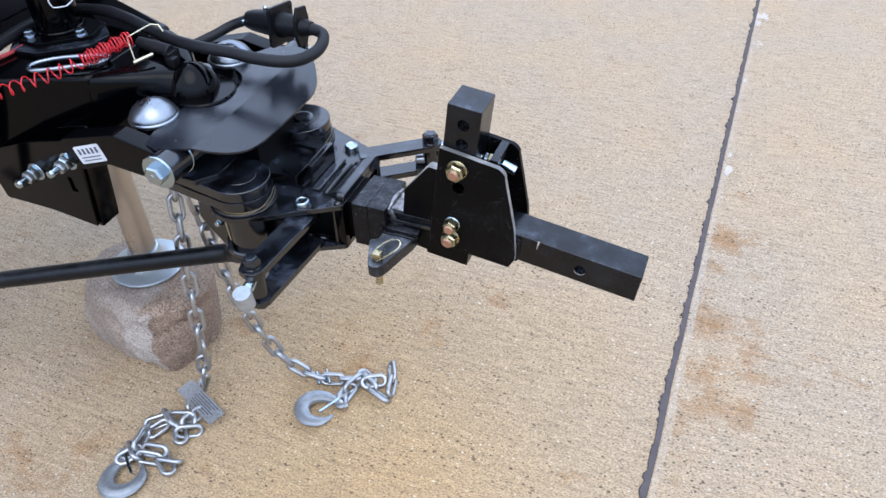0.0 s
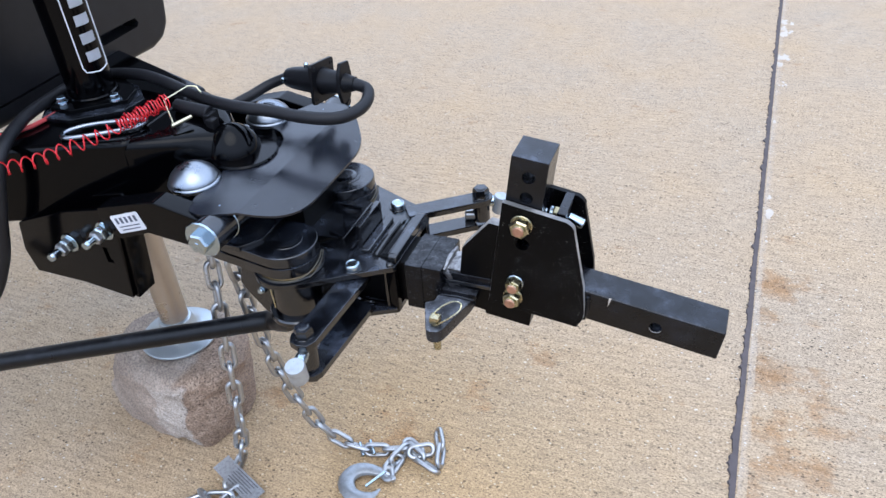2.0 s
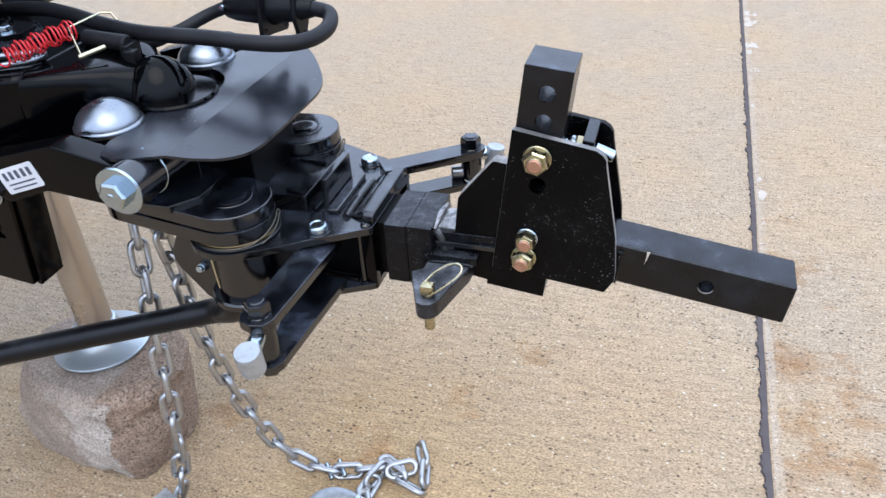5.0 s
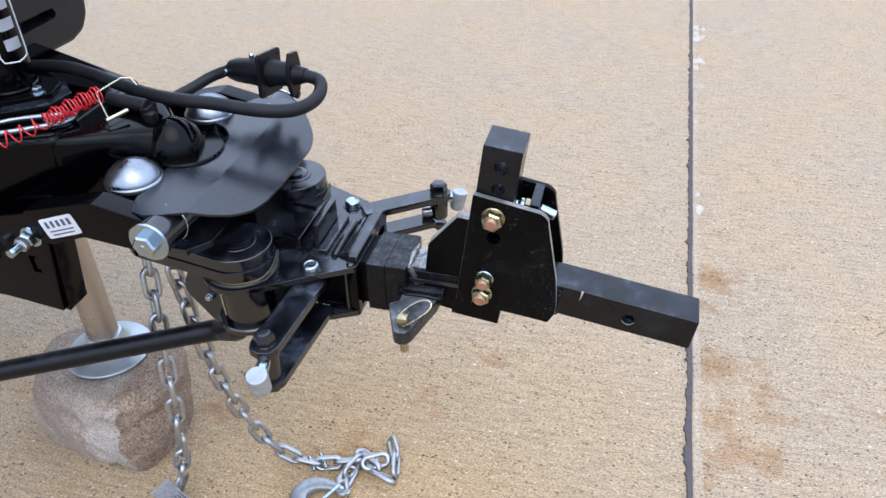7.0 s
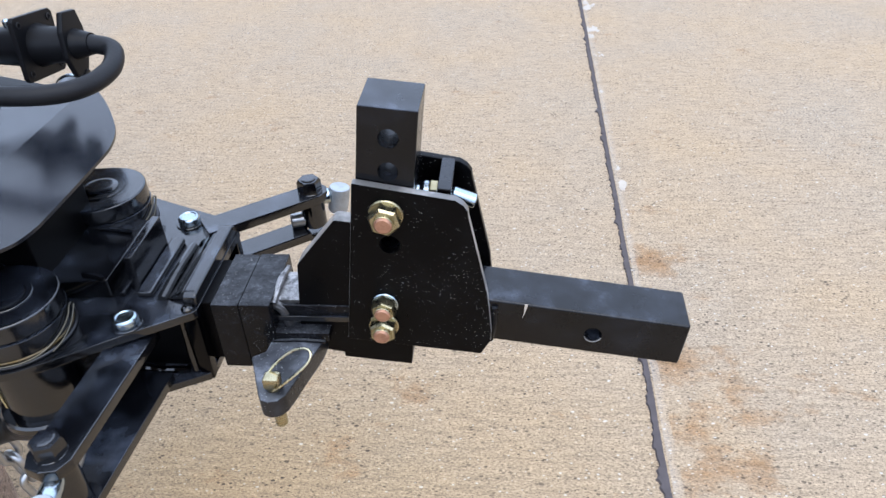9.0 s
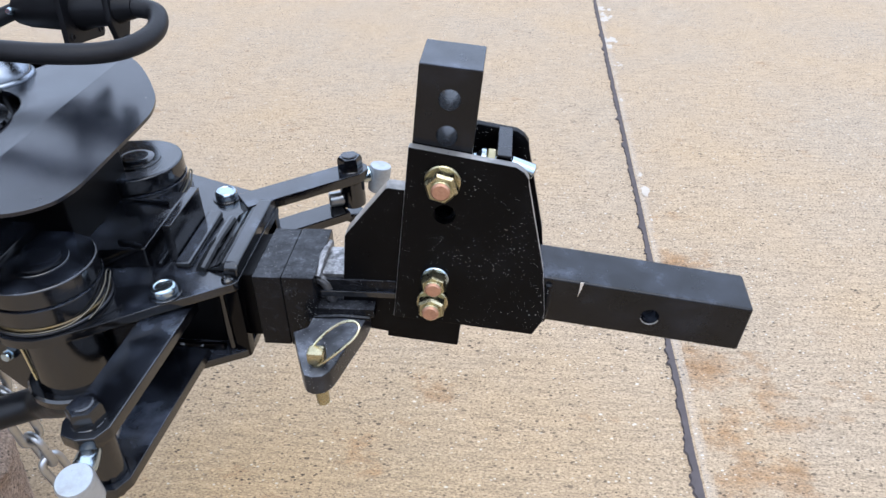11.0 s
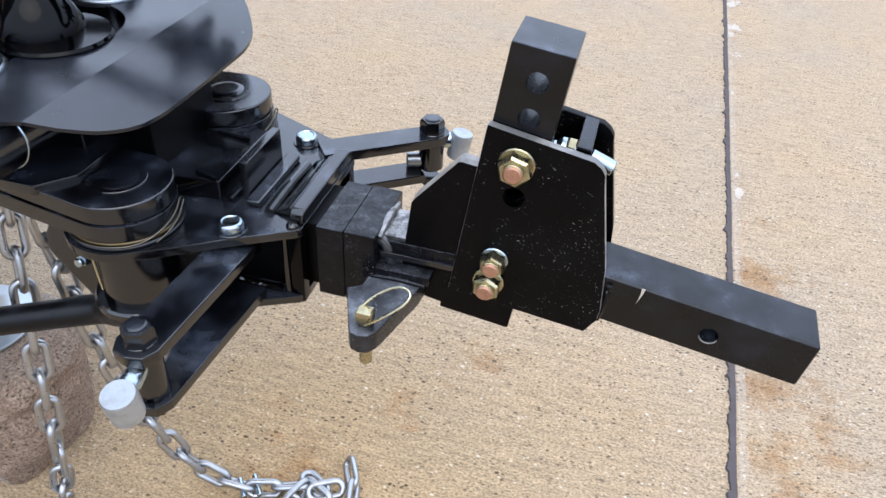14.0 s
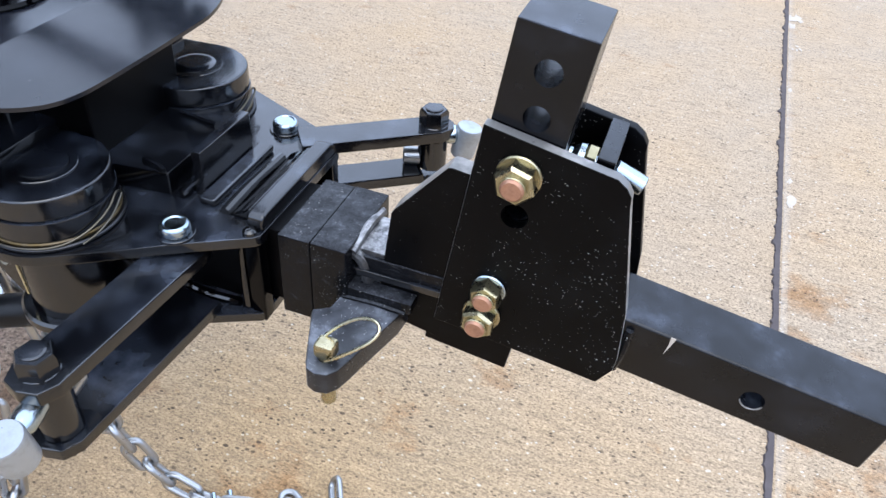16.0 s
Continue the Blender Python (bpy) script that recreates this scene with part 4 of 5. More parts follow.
# ---- yoke behind the head ----
def build_yoke():
    yk = thing("hitch_yoke", "black steel yoke with a sheet cover, polished caps and big bolts", "yoke", pose(-0.46, AXIS, 0.60))
    o = Matrix.Translation((0.46, -AXIS, -0.60))
    def add(name, bm, mat=HEAD_BLACK, label="", parent=yk, **kw):
        return part(name, turned(bm, o), mat, parent, label, **kw)
    # sheet cover: flat behind the fold, falling away in front of it
    fold, slope = -0.366, 0.165
    back = [(fold, -0.146), (-0.398, -0.160), (-0.418, -0.1655), (-0.436, -0.161), (-0.446, -0.142), (-0.450, -0.125), (-0.446, -0.110), (-0.452, -0.095), (-0.452, 0.150), (-0.430, 0.192), (-0.390, 0.203), (fold, 0.199)]
    hole = rod((-0.470, 0.030, 0.5), (-0.470, 0.030, 0.9), 0.066, 56, 0)
    sheet = cut(prism(back, 0.6990, 0.7023, "z", 0.0), hole)
    front = [(fold, -0.146), (-0.340, -0.139), (-0.314, -0.126), (-0.296, -0.106), (-0.2885, -0.082), (-0.2865, -0.05), (-0.2860, 0.050), (-0.2885, 0.082), (-0.297, 0.110), (-0.312, 0.137), (-0.333, 0.168), (-0.350, 0.188), (fold, 0.199)]
    inner = [(p.x, p.y) for p in smooth_line([(x, y, 0) for x, y in front[1:-1]], 4)]
    flap = prism([front[0], *inner, front[-1]], 0.6990, 0.7023, "z", 0.0)
    bmesh.ops.subdivide_edges(flap, edges=[e for e in flap.edges if e.calc_length() > 0.06], cuts=3, use_grid_fill=True)
    for v in flap.verts:
        v.co.z -= slope * max(0.0, v.co.x - fold)
    add("cover_sheet", sheet, SHEET_BLACK, "semi-gloss black sheet cover with a cut-out")
    add("cover_flap", flap, SHEET_BLACK, "folded front of the sheet cover", edge=50)
    # body under the cover
    add("yoke_body", box(-0.60, -0.392, -0.060, 0.130, 0.616, 0.682, 0.004))
    add("yoke_web", box(-0.394, -0.335, -0.034, 0.080, 0.5945, 0.690, 0.002), MATT_BLACK)
    add("yoke_plate", prism([(-0.52, -0.105), (-0.43, -0.13), (-0.395, -0.13), (-0.37, -0.10), (-0.37, 0.14), (-0.395, 0.17), (-0.43, 0.17), (-0.52, 0.15)], 0.6135, 0.625, "z", 0.002))
    for y, s in ((-0.087, -1), (0.127, 1)):
        add("cap_post", rod((-0.479, y, 0.625), (-0.479, y, 0.699), 0.0365, 36, 0.002))
        add("polished_cap", lathe((-0.479, y, 0.699), (-0.479, y, 0.7330), [(0, 0.0385), (0.07, 0.0400), (0.16, 0.0400), (0.20, 0.0385), (0.22, 0.0370), (0.27, 0.0370), (0.38, 0.0358), (0.54, 0.0322), (0.70, 0.0265), (0.84, 0.0190), (0.94, 0.0112), (1.0, 0)], 48), CHROME, "domed polished steel cap", edge=60)
        # side tube with its large bolt
        m0 = AXIS + s * 0.115
        m1 = AXIS + s * 0.207
        add("bolt_tube", rod((-0.400, m0, 0.673), (-0.402, m1 - s * 0.002, 0.677), 0.0260, 36, 0.001))
        add("thrust_washer", ring((-0.401, AXIS + s * 0.158, 0.6752), (-0.401, AXIS + s * 0.1602, 0.6754), 0.02, 0.0272, 40), ZINC)
        add("big_washer", ring((-0.402, m1 - s * 0.002, 0.677), (-0.402, m1 + s * 0.002, 0.677), 0.009, 0.0280, 44), ZINC, "large zinc washer")
        add("big_bolt", hexagon((-0.402, m1 + s * 0.002, 0.677), (-0.402, m1 + s * 0.0145, 0.677), 0.0285, 0.5), ZINC, "large zinc hex bolt")
        add("bolt_mark", lathe((-0.402, m1 + s * 0.0145, 0.677), (-0.402, m1 + s * 0.0152, 0.677), [(0, 0.0045), (1, 0.0035)], 12), ZINC)
        side = -0.171 if s < 0 else 0.213
        lo, hi = (side, side + 0.034) if s < 0 else (side - 0.034, side)
        arm = [(-0.602, 0.642), (-0.575, 0.632), (-0.516, 0.654), (-0.437, 0.645), (-0.405, 0.652), (-0.394, 0.676), (-0.404, 0.694), (-0.425, 0.6985), (-0.490, 0.7125), (-0.505, 0.7095), (-0.602, 0.684)]
        add("frame_arm", prism(arm, lo, hi, "y", 0.003), GLOSS_BLACK)
        # hanging bracket with studs
        plate = [(-0.797, 0.617), (-0.812, 0.560), (-0.804, 0.516), (-0.700, 0.514), (-0.606, 0.502), (-0.586, 0.644), (-0.604, 0.676), (-0.690, 0.656)]
        f = side + 0.006 * s
        bl, bh = (f + 0.012, f + 0.019) if s < 0 else (f - 0.019, f - 0.012)
        add("bracket_plate", cut(prism(plate, bl, bh, "y", 0.0012), box(-0.630, -0.617, side - 0.05, side + 0.05, 0.572, 0.602, 0.0)), GLOSS_BLACK)
        rl, rh = (bh, bh + 0.040) if s < 0 else (bl - 0.040, bl)
        add("bracket_return", prism([(-0.6075, 0.4995), (-0.6000, 0.4985), (-0.5835, 0.636), (-0.5910, 0.637)], rl, rh, "y", 0.0008), GLOSS_BLACK)
        add("bracket_plate", prism(plate, *((rh, rh + 0.007) if s < 0 else (rl - 0.007, rl)), "y", 0.0012), GLOSS_BLACK)
        b = bl if s < 0 else bh
        for x, z in ((-0.696, 0.597), (-0.609, 0.638)):
            add("stud_washer", ring((x, b, z), (x, b + s * 0.003, z), 0.006, 0.0165), ZINC)
            add("stud_nut", hexagon((x, b + s * 0.003, z), (x, b + s * 0.016, z), 0.0225, 0.2), ZINC)
            add("stud", lathe((x, b, z), (x, b + s * 0.044, z), [(0, 0.0065), (0.88, 0.0065), (0.9, 0.0072), (1, 0.006)], 16), ZINC)
            add("stud_nut", hexagon((x, b + s * 0.016, z), (x, b + s * 0.025, z), 0.019, 0.5), GALVANIZED)
        # sticker on the near arm
        if s < 0:
            tilt = Matrix.Translation((-0.5475, side - 0.0006, 0.6685)) @ Euler((radians(90), radians(-19), 0)).to_matrix().to_4x4()
            corner = arc(0.027, 0.0125, 0.003, 0, 90, 3) + arc(-0.027, 0.0125, 0.003, 90, 180, 3) + arc(-0.027, -0.0125, 0.003, 180, 270, 3) + arc(0.027, -0.0125, 0.003, 270, 360, 3)
            st = add("sticker", turned(prism(corner, 0, 0.0005, "z", 0), tilt), WHITE_LABEL, "white sticker with dark printed bars")
            # a bold row of five blocks above two thin lines
            for k in range(5):
                x = -0.0200 + 0.0100 * k
                add("sticker_mark", turned(box(x - 0.0026, x + 0.0026, 0.0005, 0.0105, 0.0004, 0.0009, 0), tilt), LABEL_INK, "", st)
            for zz, ln in ((-0.0050, 0.044), (-0.0105, 0.040)):
                add("sticker_line", turned(box(-ln / 2, ln / 2, zz - 0.0009, zz + 0.0009, 0.0004, 0.0009, 0), tilt), LABEL_INK, "", st)


build_yoke()


# ---- trailer coupler ----
def build_coupler():
    c = thing("trailer_coupler", "glossy black A-frame trailer coupler over the ball", "coupler", pose(-0.70, AXIS, 0.62))
    o = Matrix.Translation((0.70, -AXIS, -0.62))
    def add(name, bm, mat=GLOSS_BLACK, label="", parent=c, **kw):
        return part(name, turned(bm, o), mat, parent, label, **kw)
    half = [(-2.4, -0.80), (-0.74, -0.147), (-0.598, -0.091), (-0.588, -0.086)]
    full = half + [(x, 2 * 0.016 - y) for x, y in half[::-1]]
    gap = [(-0.785, -0.100), (-2.5, -0.775), (-2.5, 0.807), (-0.785, 0.132)]
    add("tongue", cut(prism(full, 0.618, 0.752, "z", 0.010, 4), prism(gap, 0.5, 0.9, "z", 0)), edge=40)
    # nose that narrows and falls to the ball housing
    nose = bmesh.new()
    rows = []
    for x, w, top, power in ((-0.596, 0.1040, 0.7505, 0.07), (-0.575, 0.0980, 0.7510, 0.07), (-0.550, 0.0860, 0.7505, 0.08), (-0.525, 0.0710, 0.7480, 0.10), (-0.505, 0.0580, 0.7440, 0.16), (-0.485, 0.0460, 0.7390, 0.30), (-0.466, 0.0400, 0.7340, 0.48)):
        arch = [math.pi * i / 24 for i in range(25)]
        rows.append([nose.verts.new((x, 0.0135 + w * math.copysign(abs(math.cos(a)) ** (2 * power), math.cos(a)), 0.64 + (top - 0.64) * math.sin(a) ** (2 * power))) for a in arch])
    for p, q in zip(rows, rows[1:]):
        for i in range(24):
            nose.faces.new((p[i], p[i + 1], q[i + 1], q[i]))
    add("nose", nose, edge=28)
    add("ball_housing", lathe((-0.473, 0.011, 0.660), (-0.473, 0.011, 0.7490), [(0, 0.0455), (0.42, 0.0450), (0.58, 0.0425), (0.74, 0.0360), (0.87, 0.0265), (0.96, 0.014), (1, 0)], 48), edge=60)
    add("housing_flange", lathe((-0.451, 0.006, 0.7010), (-0.451, 0.006, 0.7065), [(0, 0.053), (0.5, 0.054), (1, 0.052)], 44))
    # latch
    add("latch_handle", rod((-0.580, 0.027, 0.7605), (-0.512, 0.021, 0.7585), 0.0105, 24, 0.002), RUBBER, "black rubber latch handle")
    add("latch_clip", box(-0.516, -0.504, 0.006, 0.034, 0.740, 0.760, 0.002), BLACK_PLASTIC)
    add("latch_bar", box(-0.508, -0.492, 0.000, 0.016, 0.735, 0.756, 0.003), BLACK_PLASTIC)
    # jack mounting plate
    pad = [(-0.807, 0.009), (-0.799, -0.031), (-0.775, -0.065), (-0.723, -0.063), (-0.655, -0.010), (-0.650, 0.036), (-0.695, 0.077), (-0.768, 0.094), (-0.803, 0.064)]
    add("jack_pad", prism(pad, 0.7524, 0.7600, "z", 0.0015), BAR_BLACK)


build_coupler()


def build_jack():
    j = thing("tongue_jack", "black post tongue jack with a zinc leg on a stone block", "jack", pose(-0.745, 0.024, 0.2140))
    x, y = -0.745, 0.024
    o = Matrix.Translation((-x, -y, -0.2140))
    def add(name, bm, mat=GLOSS_BLACK, label="", parent=j, **kw):
        return part(name, turned(bm, o), mat, parent, label, **kw)
    flange = [(x + 0.080, y - 0.010), (x + 0.066, y + 0.030), (x + 0.02, y + 0.058), (x - 0.030, y + 0.058), (x - 0.062, y + 0.02), (x - 0.060, y - 0.022), (x - 0.03, y - 0.068), (x + 0.012, y - 0.070)]
    add("mounting_flange", prism(flange, 0.7602, 0.7672, "z", 0.0015))
    add("weld_bead", tube([(x + 0.039 * math.cos(a), y + 0.039 * math.sin(a), 0.769) for a in np.linspace(0, 6.1, 40)], 0.0035, 8))
    post = add("post", rod((x, y, 0.7672), (x, y, 1.45), 0.0375, 44, 0.001))
    for bx, by in ((-0.766, -0.024), (-0.684, 0.008)):
        add("flange_bolt", joined(lathe((bx, by, 0.7672), (bx, by, 0.7695), [(0, 0.0105), (1, 0.0100)], 20), hexagon((bx, by, 0.7695), (bx, by, 0.7775), 0.0135, 0.4)), ZINC)
    add("leg", lathe((x, y, 0.258), (x, y, 0.7520), [(0, 0.0285), (1, 0.0285)], 40), TUBE_ZINC, "zinc-plated steel leg")
    add("foot", lathe((x, y, 0.2140), (x, y, 0.2660), [(0, 0.078), (0.04, 0.0802), (0.10, 0.0802), (0.13, 0.0788), (0.17, 0.072), (0.26, 0.058), (0.34, 0.049), (0.46, 0.042), (0.62, 0.0365), (0.80, 0.0345), (0.92, 0.0340), (0.97, 0.0325), (1.0, 0.0285)], 48), FOOT_ZINC, "dished zinc foot plate", edge=60)
    # maker's plate: outline and plain bars for the letters
    def wrap(u, z, out):
        z -= 0.020
        a = radians(-8) + u / 0.0375
        return Vector((x + (0.0375 + out) * math.cos(a), y + (0.0375 + out) * math.sin(a), z))
    outline = [(-0.0240, 0.842), (-0.0205, 0.834), (0, 0.8305), (0.0205, 0.834), (0.0240, 0.842), (0.0240, 1.12), (0.0205, 1.128), (0, 1.1315), (-0.0205, 1.128), (-0.0240, 1.12)]
    line = []
    for (a, b), (c, d) in zip(outline, outline[1:] + outline[:1]):
        k = 20 if abs(d - b) > 0.05 else 2
        line += [wrap(a + (c - a) * i / k, b + (d - b) * i / k, 0.0008) for i in range(k)]
    add("badge_border", tube(line, 0.0011, 6, True), WHITE_LABEL, "", post)
    for i in range(9):
        z0 = 0.849 + i * 0.0290
        bar = bmesh.new()
        rows = [[bar.verts.new(wrap(u, z, 0.0006)) for z in (z0, z0 + 0.0165)] for u in np.linspace(-0.0125, 0.0125, 9)]
        for p_, q_ in zip(rows, rows[1:]):
            bar.faces.new((p_[0], q_[0], q_[1], p_[1]))
        bmesh.ops.solidify(bar, geom=list(bar.faces), thickness=0.0006)
        add("badge_bar", bar, WHITE_LABEL, "", post)


build_jack()


def build_stone():
    """A broken block: flat facets from a hull, then roughened."""
    foot = [(-0.945, -0.040), (-0.885, -0.062), (-0.790, -0.084), (-0.690, -0.090), (-0.655, -0.074), (-0.640, -0.030), (-0.638, 0.060), (-0.690, 0.130), (-0.900, 0.120), (-0.970, 0.040)]
    waist = [(-0.920, -0.055), (-0.770, -0.106), (-0.668, -0.112), (-0.612, -0.050), (-0.610, 0.060), (-0.930, 0.060)]
    rim = [(-0.868, -0.056), (-0.815, -0.092), (-0.720, -0.112), (-0.668, -0.114), (-0.600, -0.060), (-0.582, 0.010), (-0.612, 0.075), (-0.680, 0.125), (-0.840, 0.120), (-0.900, 0.030)]
    bm = bmesh.new()
    for ring_, z in ((foot, -0.004), (waist, 0.085), (rim, 0.196)):
        for x, y in ring_:
            bm.verts.new((x, y, z))
    for x, y in rim:
        bm.verts.new((-0.74 + (x + 0.74) * 0.86, 0.01 + (y - 0.01) * 0.86, 0.2135))
    res = bmesh.ops.convex_hull(bm, input=bm.verts)
    bmesh.ops.delete(bm, geom=list({g for g in res["geom_interior"] + res["geom_unused"] if isinstance(g, bmesh.types.BMVert)}), context="VERTS")
    bmesh.ops.triangulate(bm, faces=bm.faces)
    for _ in range(6):
        long_edges = [e for e in bm.edges if e.calc_length() > 0.009]
        if not long_edges or len(bm.faces) > 26000:
            break
        bmesh.ops.subdivide_edges(bm, edges=long_edges, cuts=1)
        bmesh.ops.triangulate(bm, faces=[f for f in bm.faces if len(f.verts) > 3])
    bmesh.ops.smooth_vert(bm, verts=bm.verts, factor=0.5, use_axis_x=True, use_axis_y=True, use_axis_z=True)
    bm.normal_update()
    for v in bm.verts:
        p = v.co
        chip = max(0.0, noise.noise(p * 16 + Vector((5, 2, 9))) - 0.12)
        d = 0.006 * noise.noise(p * 8) + 0.0045 * noise.noise(p * 26 + Vector((3, 1, 2))) + 0.0022 * noise.noise(p * 80) - 0.016 * chip
        if p.z > 0.2:
            d = min(d, 0.0) * 0.5
        v.co = p + v.normal * d
    ob = part("stone_block", bm, ROCK, None, edge=40)
    tagged(ob, "rough pinkish-grey broken stone block on the concrete", "stone")


build_stone()


# ---- safety chains ----
def link_mesh():
    pts = []
    for i in range(9):
        a = radians(-90 + 180 * i / 8)
        pts.append((0.0146 + 0.0112 * math.cos(a), 0.0112 * math.sin(a), 0))
    for i in range(9):
        a = radians(90 + 180 * i / 8)
        pts.append((-0.0146 + 0.0112 * math.cos(a), 0.0112 * math.sin(a), 0))
    bm = tube([Vector(p) for p in pts], 0.0049, 10, True)
    for f in bm.faces:
        f.smooth = True
    me = bpy.data.meshes.new("chain_link")
    bm.to_mesh(me)
    bm.free()
    me.materials.append(GALVANIZED)
    return me


LINK = link_mesh()


def hook_shape(parent, m):
    """Forged slip hook lying flat, with its spring latch and shackle pin."""
    spine = [(0.030, 0.004), (0.018, 0.012), (0.002, 0.018), (-0.014, 0.016), (-0.025, 0.005), (-0.026, -0.010), (-0.018, -0.024), (-0.003, -0.031), (0.012, -0.029), (0.022, -0.021)]
    line = smooth_line([(x, y, 0) for x, y in spine], 6)
    k = len(line)
    rad = [0.0062 + 0.0066 * math.sin(math.pi * min(1.0, i / k * 1.15)) if i < k * 0.82 else 0.0100 * max(0.25, (k - i) / (k * 0.18)) * 0.62 + 0.0006 for i in range(k)]
    bm = tube(line, 0.008, 10, radii=rad)
    for v in bm.verts:
        v.co.z *= 0.62
    part("hook_body", turned(bm, m), HOOK_STEEL, parent, "galvanized slip hook")
    part("hook_latch", turned(box(-0.010, 0.028, -0.0022, 0.0022, 0.002, 0.0042, 0.0005), m @ Matrix.Translation((0.010, -0.012, 0.003)) @ pose(0, 0, 0, 0, 0, 35)), ZINC, parent)
    part("clevis", turned(joined(tube(smooth_line([(0.046, 0.012, 0), (0.034, 0.014, 0), (0.028, 0.004, 0), (0.034, -0.006, 0), (0.046, -0.004, 0)], 5), 0.0046, 8), rod((0.042, 0.019, 0.0), (0.042, -0.011, 0.0), 0.0040, 12)), m), GALVANIZED, parent)


def build_chain(label, line, tail, start_turn, extra=None):
    """Links laid along a hanging line and on over the concrete; tail: single loose links (x, y, heading, tilt)."""
    pts = smooth_line(line, 24)
    base = Vector((line[-1][0], line[-1][1], 0.0))
    ch = thing("safety_chain", label, "chain", Matrix.Translation(base), "safety chains")
    inv = Matrix.Translation(-base)
    pitch = 0.0412
    acc = [0.0]
    for a, b in zip(pts, pts[1:]):
        acc.append(acc[-1] + (b - a).length)
    rnd = random.Random(len(line))
    s, n_ = pitch / 2, 0
    while s < acc[-1]:
        i = max(k for k in range(len(acc)) if acc[k] <= s)
        i = min(i, len(pts) - 2)
        f = (s - acc[i]) / max(1e-6, acc[i + 1] - acc[i])
        p = pts[i].lerp(pts[i + 1], f)
        d = (pts[i + 1] - pts[i]).normalized()
        q = d.to_track_quat("X", "Z").to_matrix().to_4x4()
        flat = p.z < 0.02
        roll = (n_ % 2) * (65 if flat else 90) + start_turn + rnd.uniform(-9, 9)
        ob = new("chain_link", LINK)
        ob.parent = ch
        ob.matrix_basis = inv @ Matrix.Translation(p) @ q @ Euler((radians(roll), 0, 0)).to_matrix().to_4x4()
        s += pitch
        n_ += 1
    for x, y, z, heading, tilt in tail:
        ob = new("chain_link", LINK)
        ob.parent = ch
        ob.matrix_basis = inv @ pose(x, y, z, tilt, 0, heading)
    return ch, inv


def build_chains():
    a, inv = build_chain("long galvanized safety chain with a hook, heaped on the concrete",
                         [(-0.572, 0.004, 0.60), (-0.557, -0.022, 0.50), (-0.545, -0.050, 0.40), (-0.536, -0.076, 0.30), (-0.532, -0.092, 0.22), (-0.534, -0.100, 0.15), (-0.545, -0.104, 0.085), (-0.563, -0.106, 0.024), (-0.568, -0.130, 0.014), (-0.552, -0.168, 0.012), (-0.530, -0.192, 0.012), (-0.524, -0.212, 0.012), (-0.548, -0.214, 0.018), (-0.578, -0.204, 0.014), (-0.606, -0.222, 0.012), (-0.610, -0.258, 0.012), (-0.602, -0.290, 0.014), (-0.570, -0.298, 0.016), (-0.538, -0.290, 0.012), (-0.512, -0.286, 0.012), (-0.498, -0.310, 0.011)],
                         [(-0.534, -0.184, 0.020, 75, 40), (-0.556, -0.192, 0.019, 20, 60), (-0.600, -0.306, 0.018, 60, 20), (-0.540, -0.222, 0.010, 130, 10), (-0.574, -0.206, 0.026, 150, 65), (-0.590, -0.232, 0.014, 65, 15), (-0.596, -0.270, 0.026, 100, 70), (-0.553, -0.282, 0.024, 10, 55), (-0.520, -0.296, 0.012, 150, 12)], 62)
    hook_shape(a, inv @ pose(-0.588, -0.350, 0.0128, 0, 0, 108) @ Matrix.Scale(1.35, 4))
    tag = pose(-0.537, -0.148, 0.0270) @ pose(0, 0, 0, 5, 2, -22.5)
    def bend(bm):
        for v in bm.verts:
            v.co.z += 1.1 * max(0.0, -0.028 - v.co.x) ** 1.6 + 0.0006 * math.sin(v.co.x * 130)
        return turned(bm, inv @ tag)
    sheet = bmesh.new()
    bmesh.ops.create_grid(sheet, x_segments=24, y_segments=4, size=1.0)
    for v in sheet.verts:
        v.co = Vector((v.co.x * 0.062, v.co.y * 0.0190, 0))
    bmesh.ops.solidify(sheet, geom=list(sheet.faces), thickness=0.0012)
    t = part("chain_tag", bend(sheet), TAG_METAL, a, "grey printed tag wired to the chain")
    for i in range(6):
        yy = 0.0140 - i * 0.0054
        row = box(-0.024 + 0.004 * (i % 2), 0.046 - 0.006 * (i % 3), yy - 0.0011, yy + 0.0011, 0.0014, 0.0018, 0)
        part("tag_line", bend(row), TAG_INK, t)
    b, inv = build_chain("galvanized safety chain with a slip hook, end loose on the concrete",
                         [(-0.498, -0.047, 0.60), (-0.493, -0.038, 0.46), (-0.487, -0.030, 0.341), (-0.478, -0.024, 0.26), (-0.461, -0.0155, 0.1765), (-0.442, -0.008, 0.118), (-0.419, -0.001, 0.067), (-0.390, 0.008, 0.028), (-0.352, 0.012, 0.013), (-0.312, 0.016, 0.012), (-0.276, 0.030, 0.014), (-0.244, 0.036, 0.016), (-0.212, 0.024, 0.012), (-0.190, 0.014, 0.010), (-0.178, 0.034, 0.010), (-0.184, 0.062, 0.010), (-0.196, 0.084, 0.010)],
                         [(-0.262, -0.006, 0.012, 80, 20), (-0.256, 0.018, 0.018, 70, 70), (-0.240, 0.048, 0.010, 150, 10), (-0.218, 0.038, 0.019, 30, 40)], 62)
    hook_shape(b, inv @ pose(-0.303, -0.058, 0.0128, 0, 0, 28) @ Matrix.Scale(1.35, 4))
    part("shackle", turned(joined(rod((-0.352, 0.022, 0.012), (-0.330, -0.006, 0.012), 0.0042, 12), rod((-0.332, 0.032, 0.016), (-0.308, 0.002, 0.016), 0.0042, 12)), inv), ZINC, b)


build_chains()


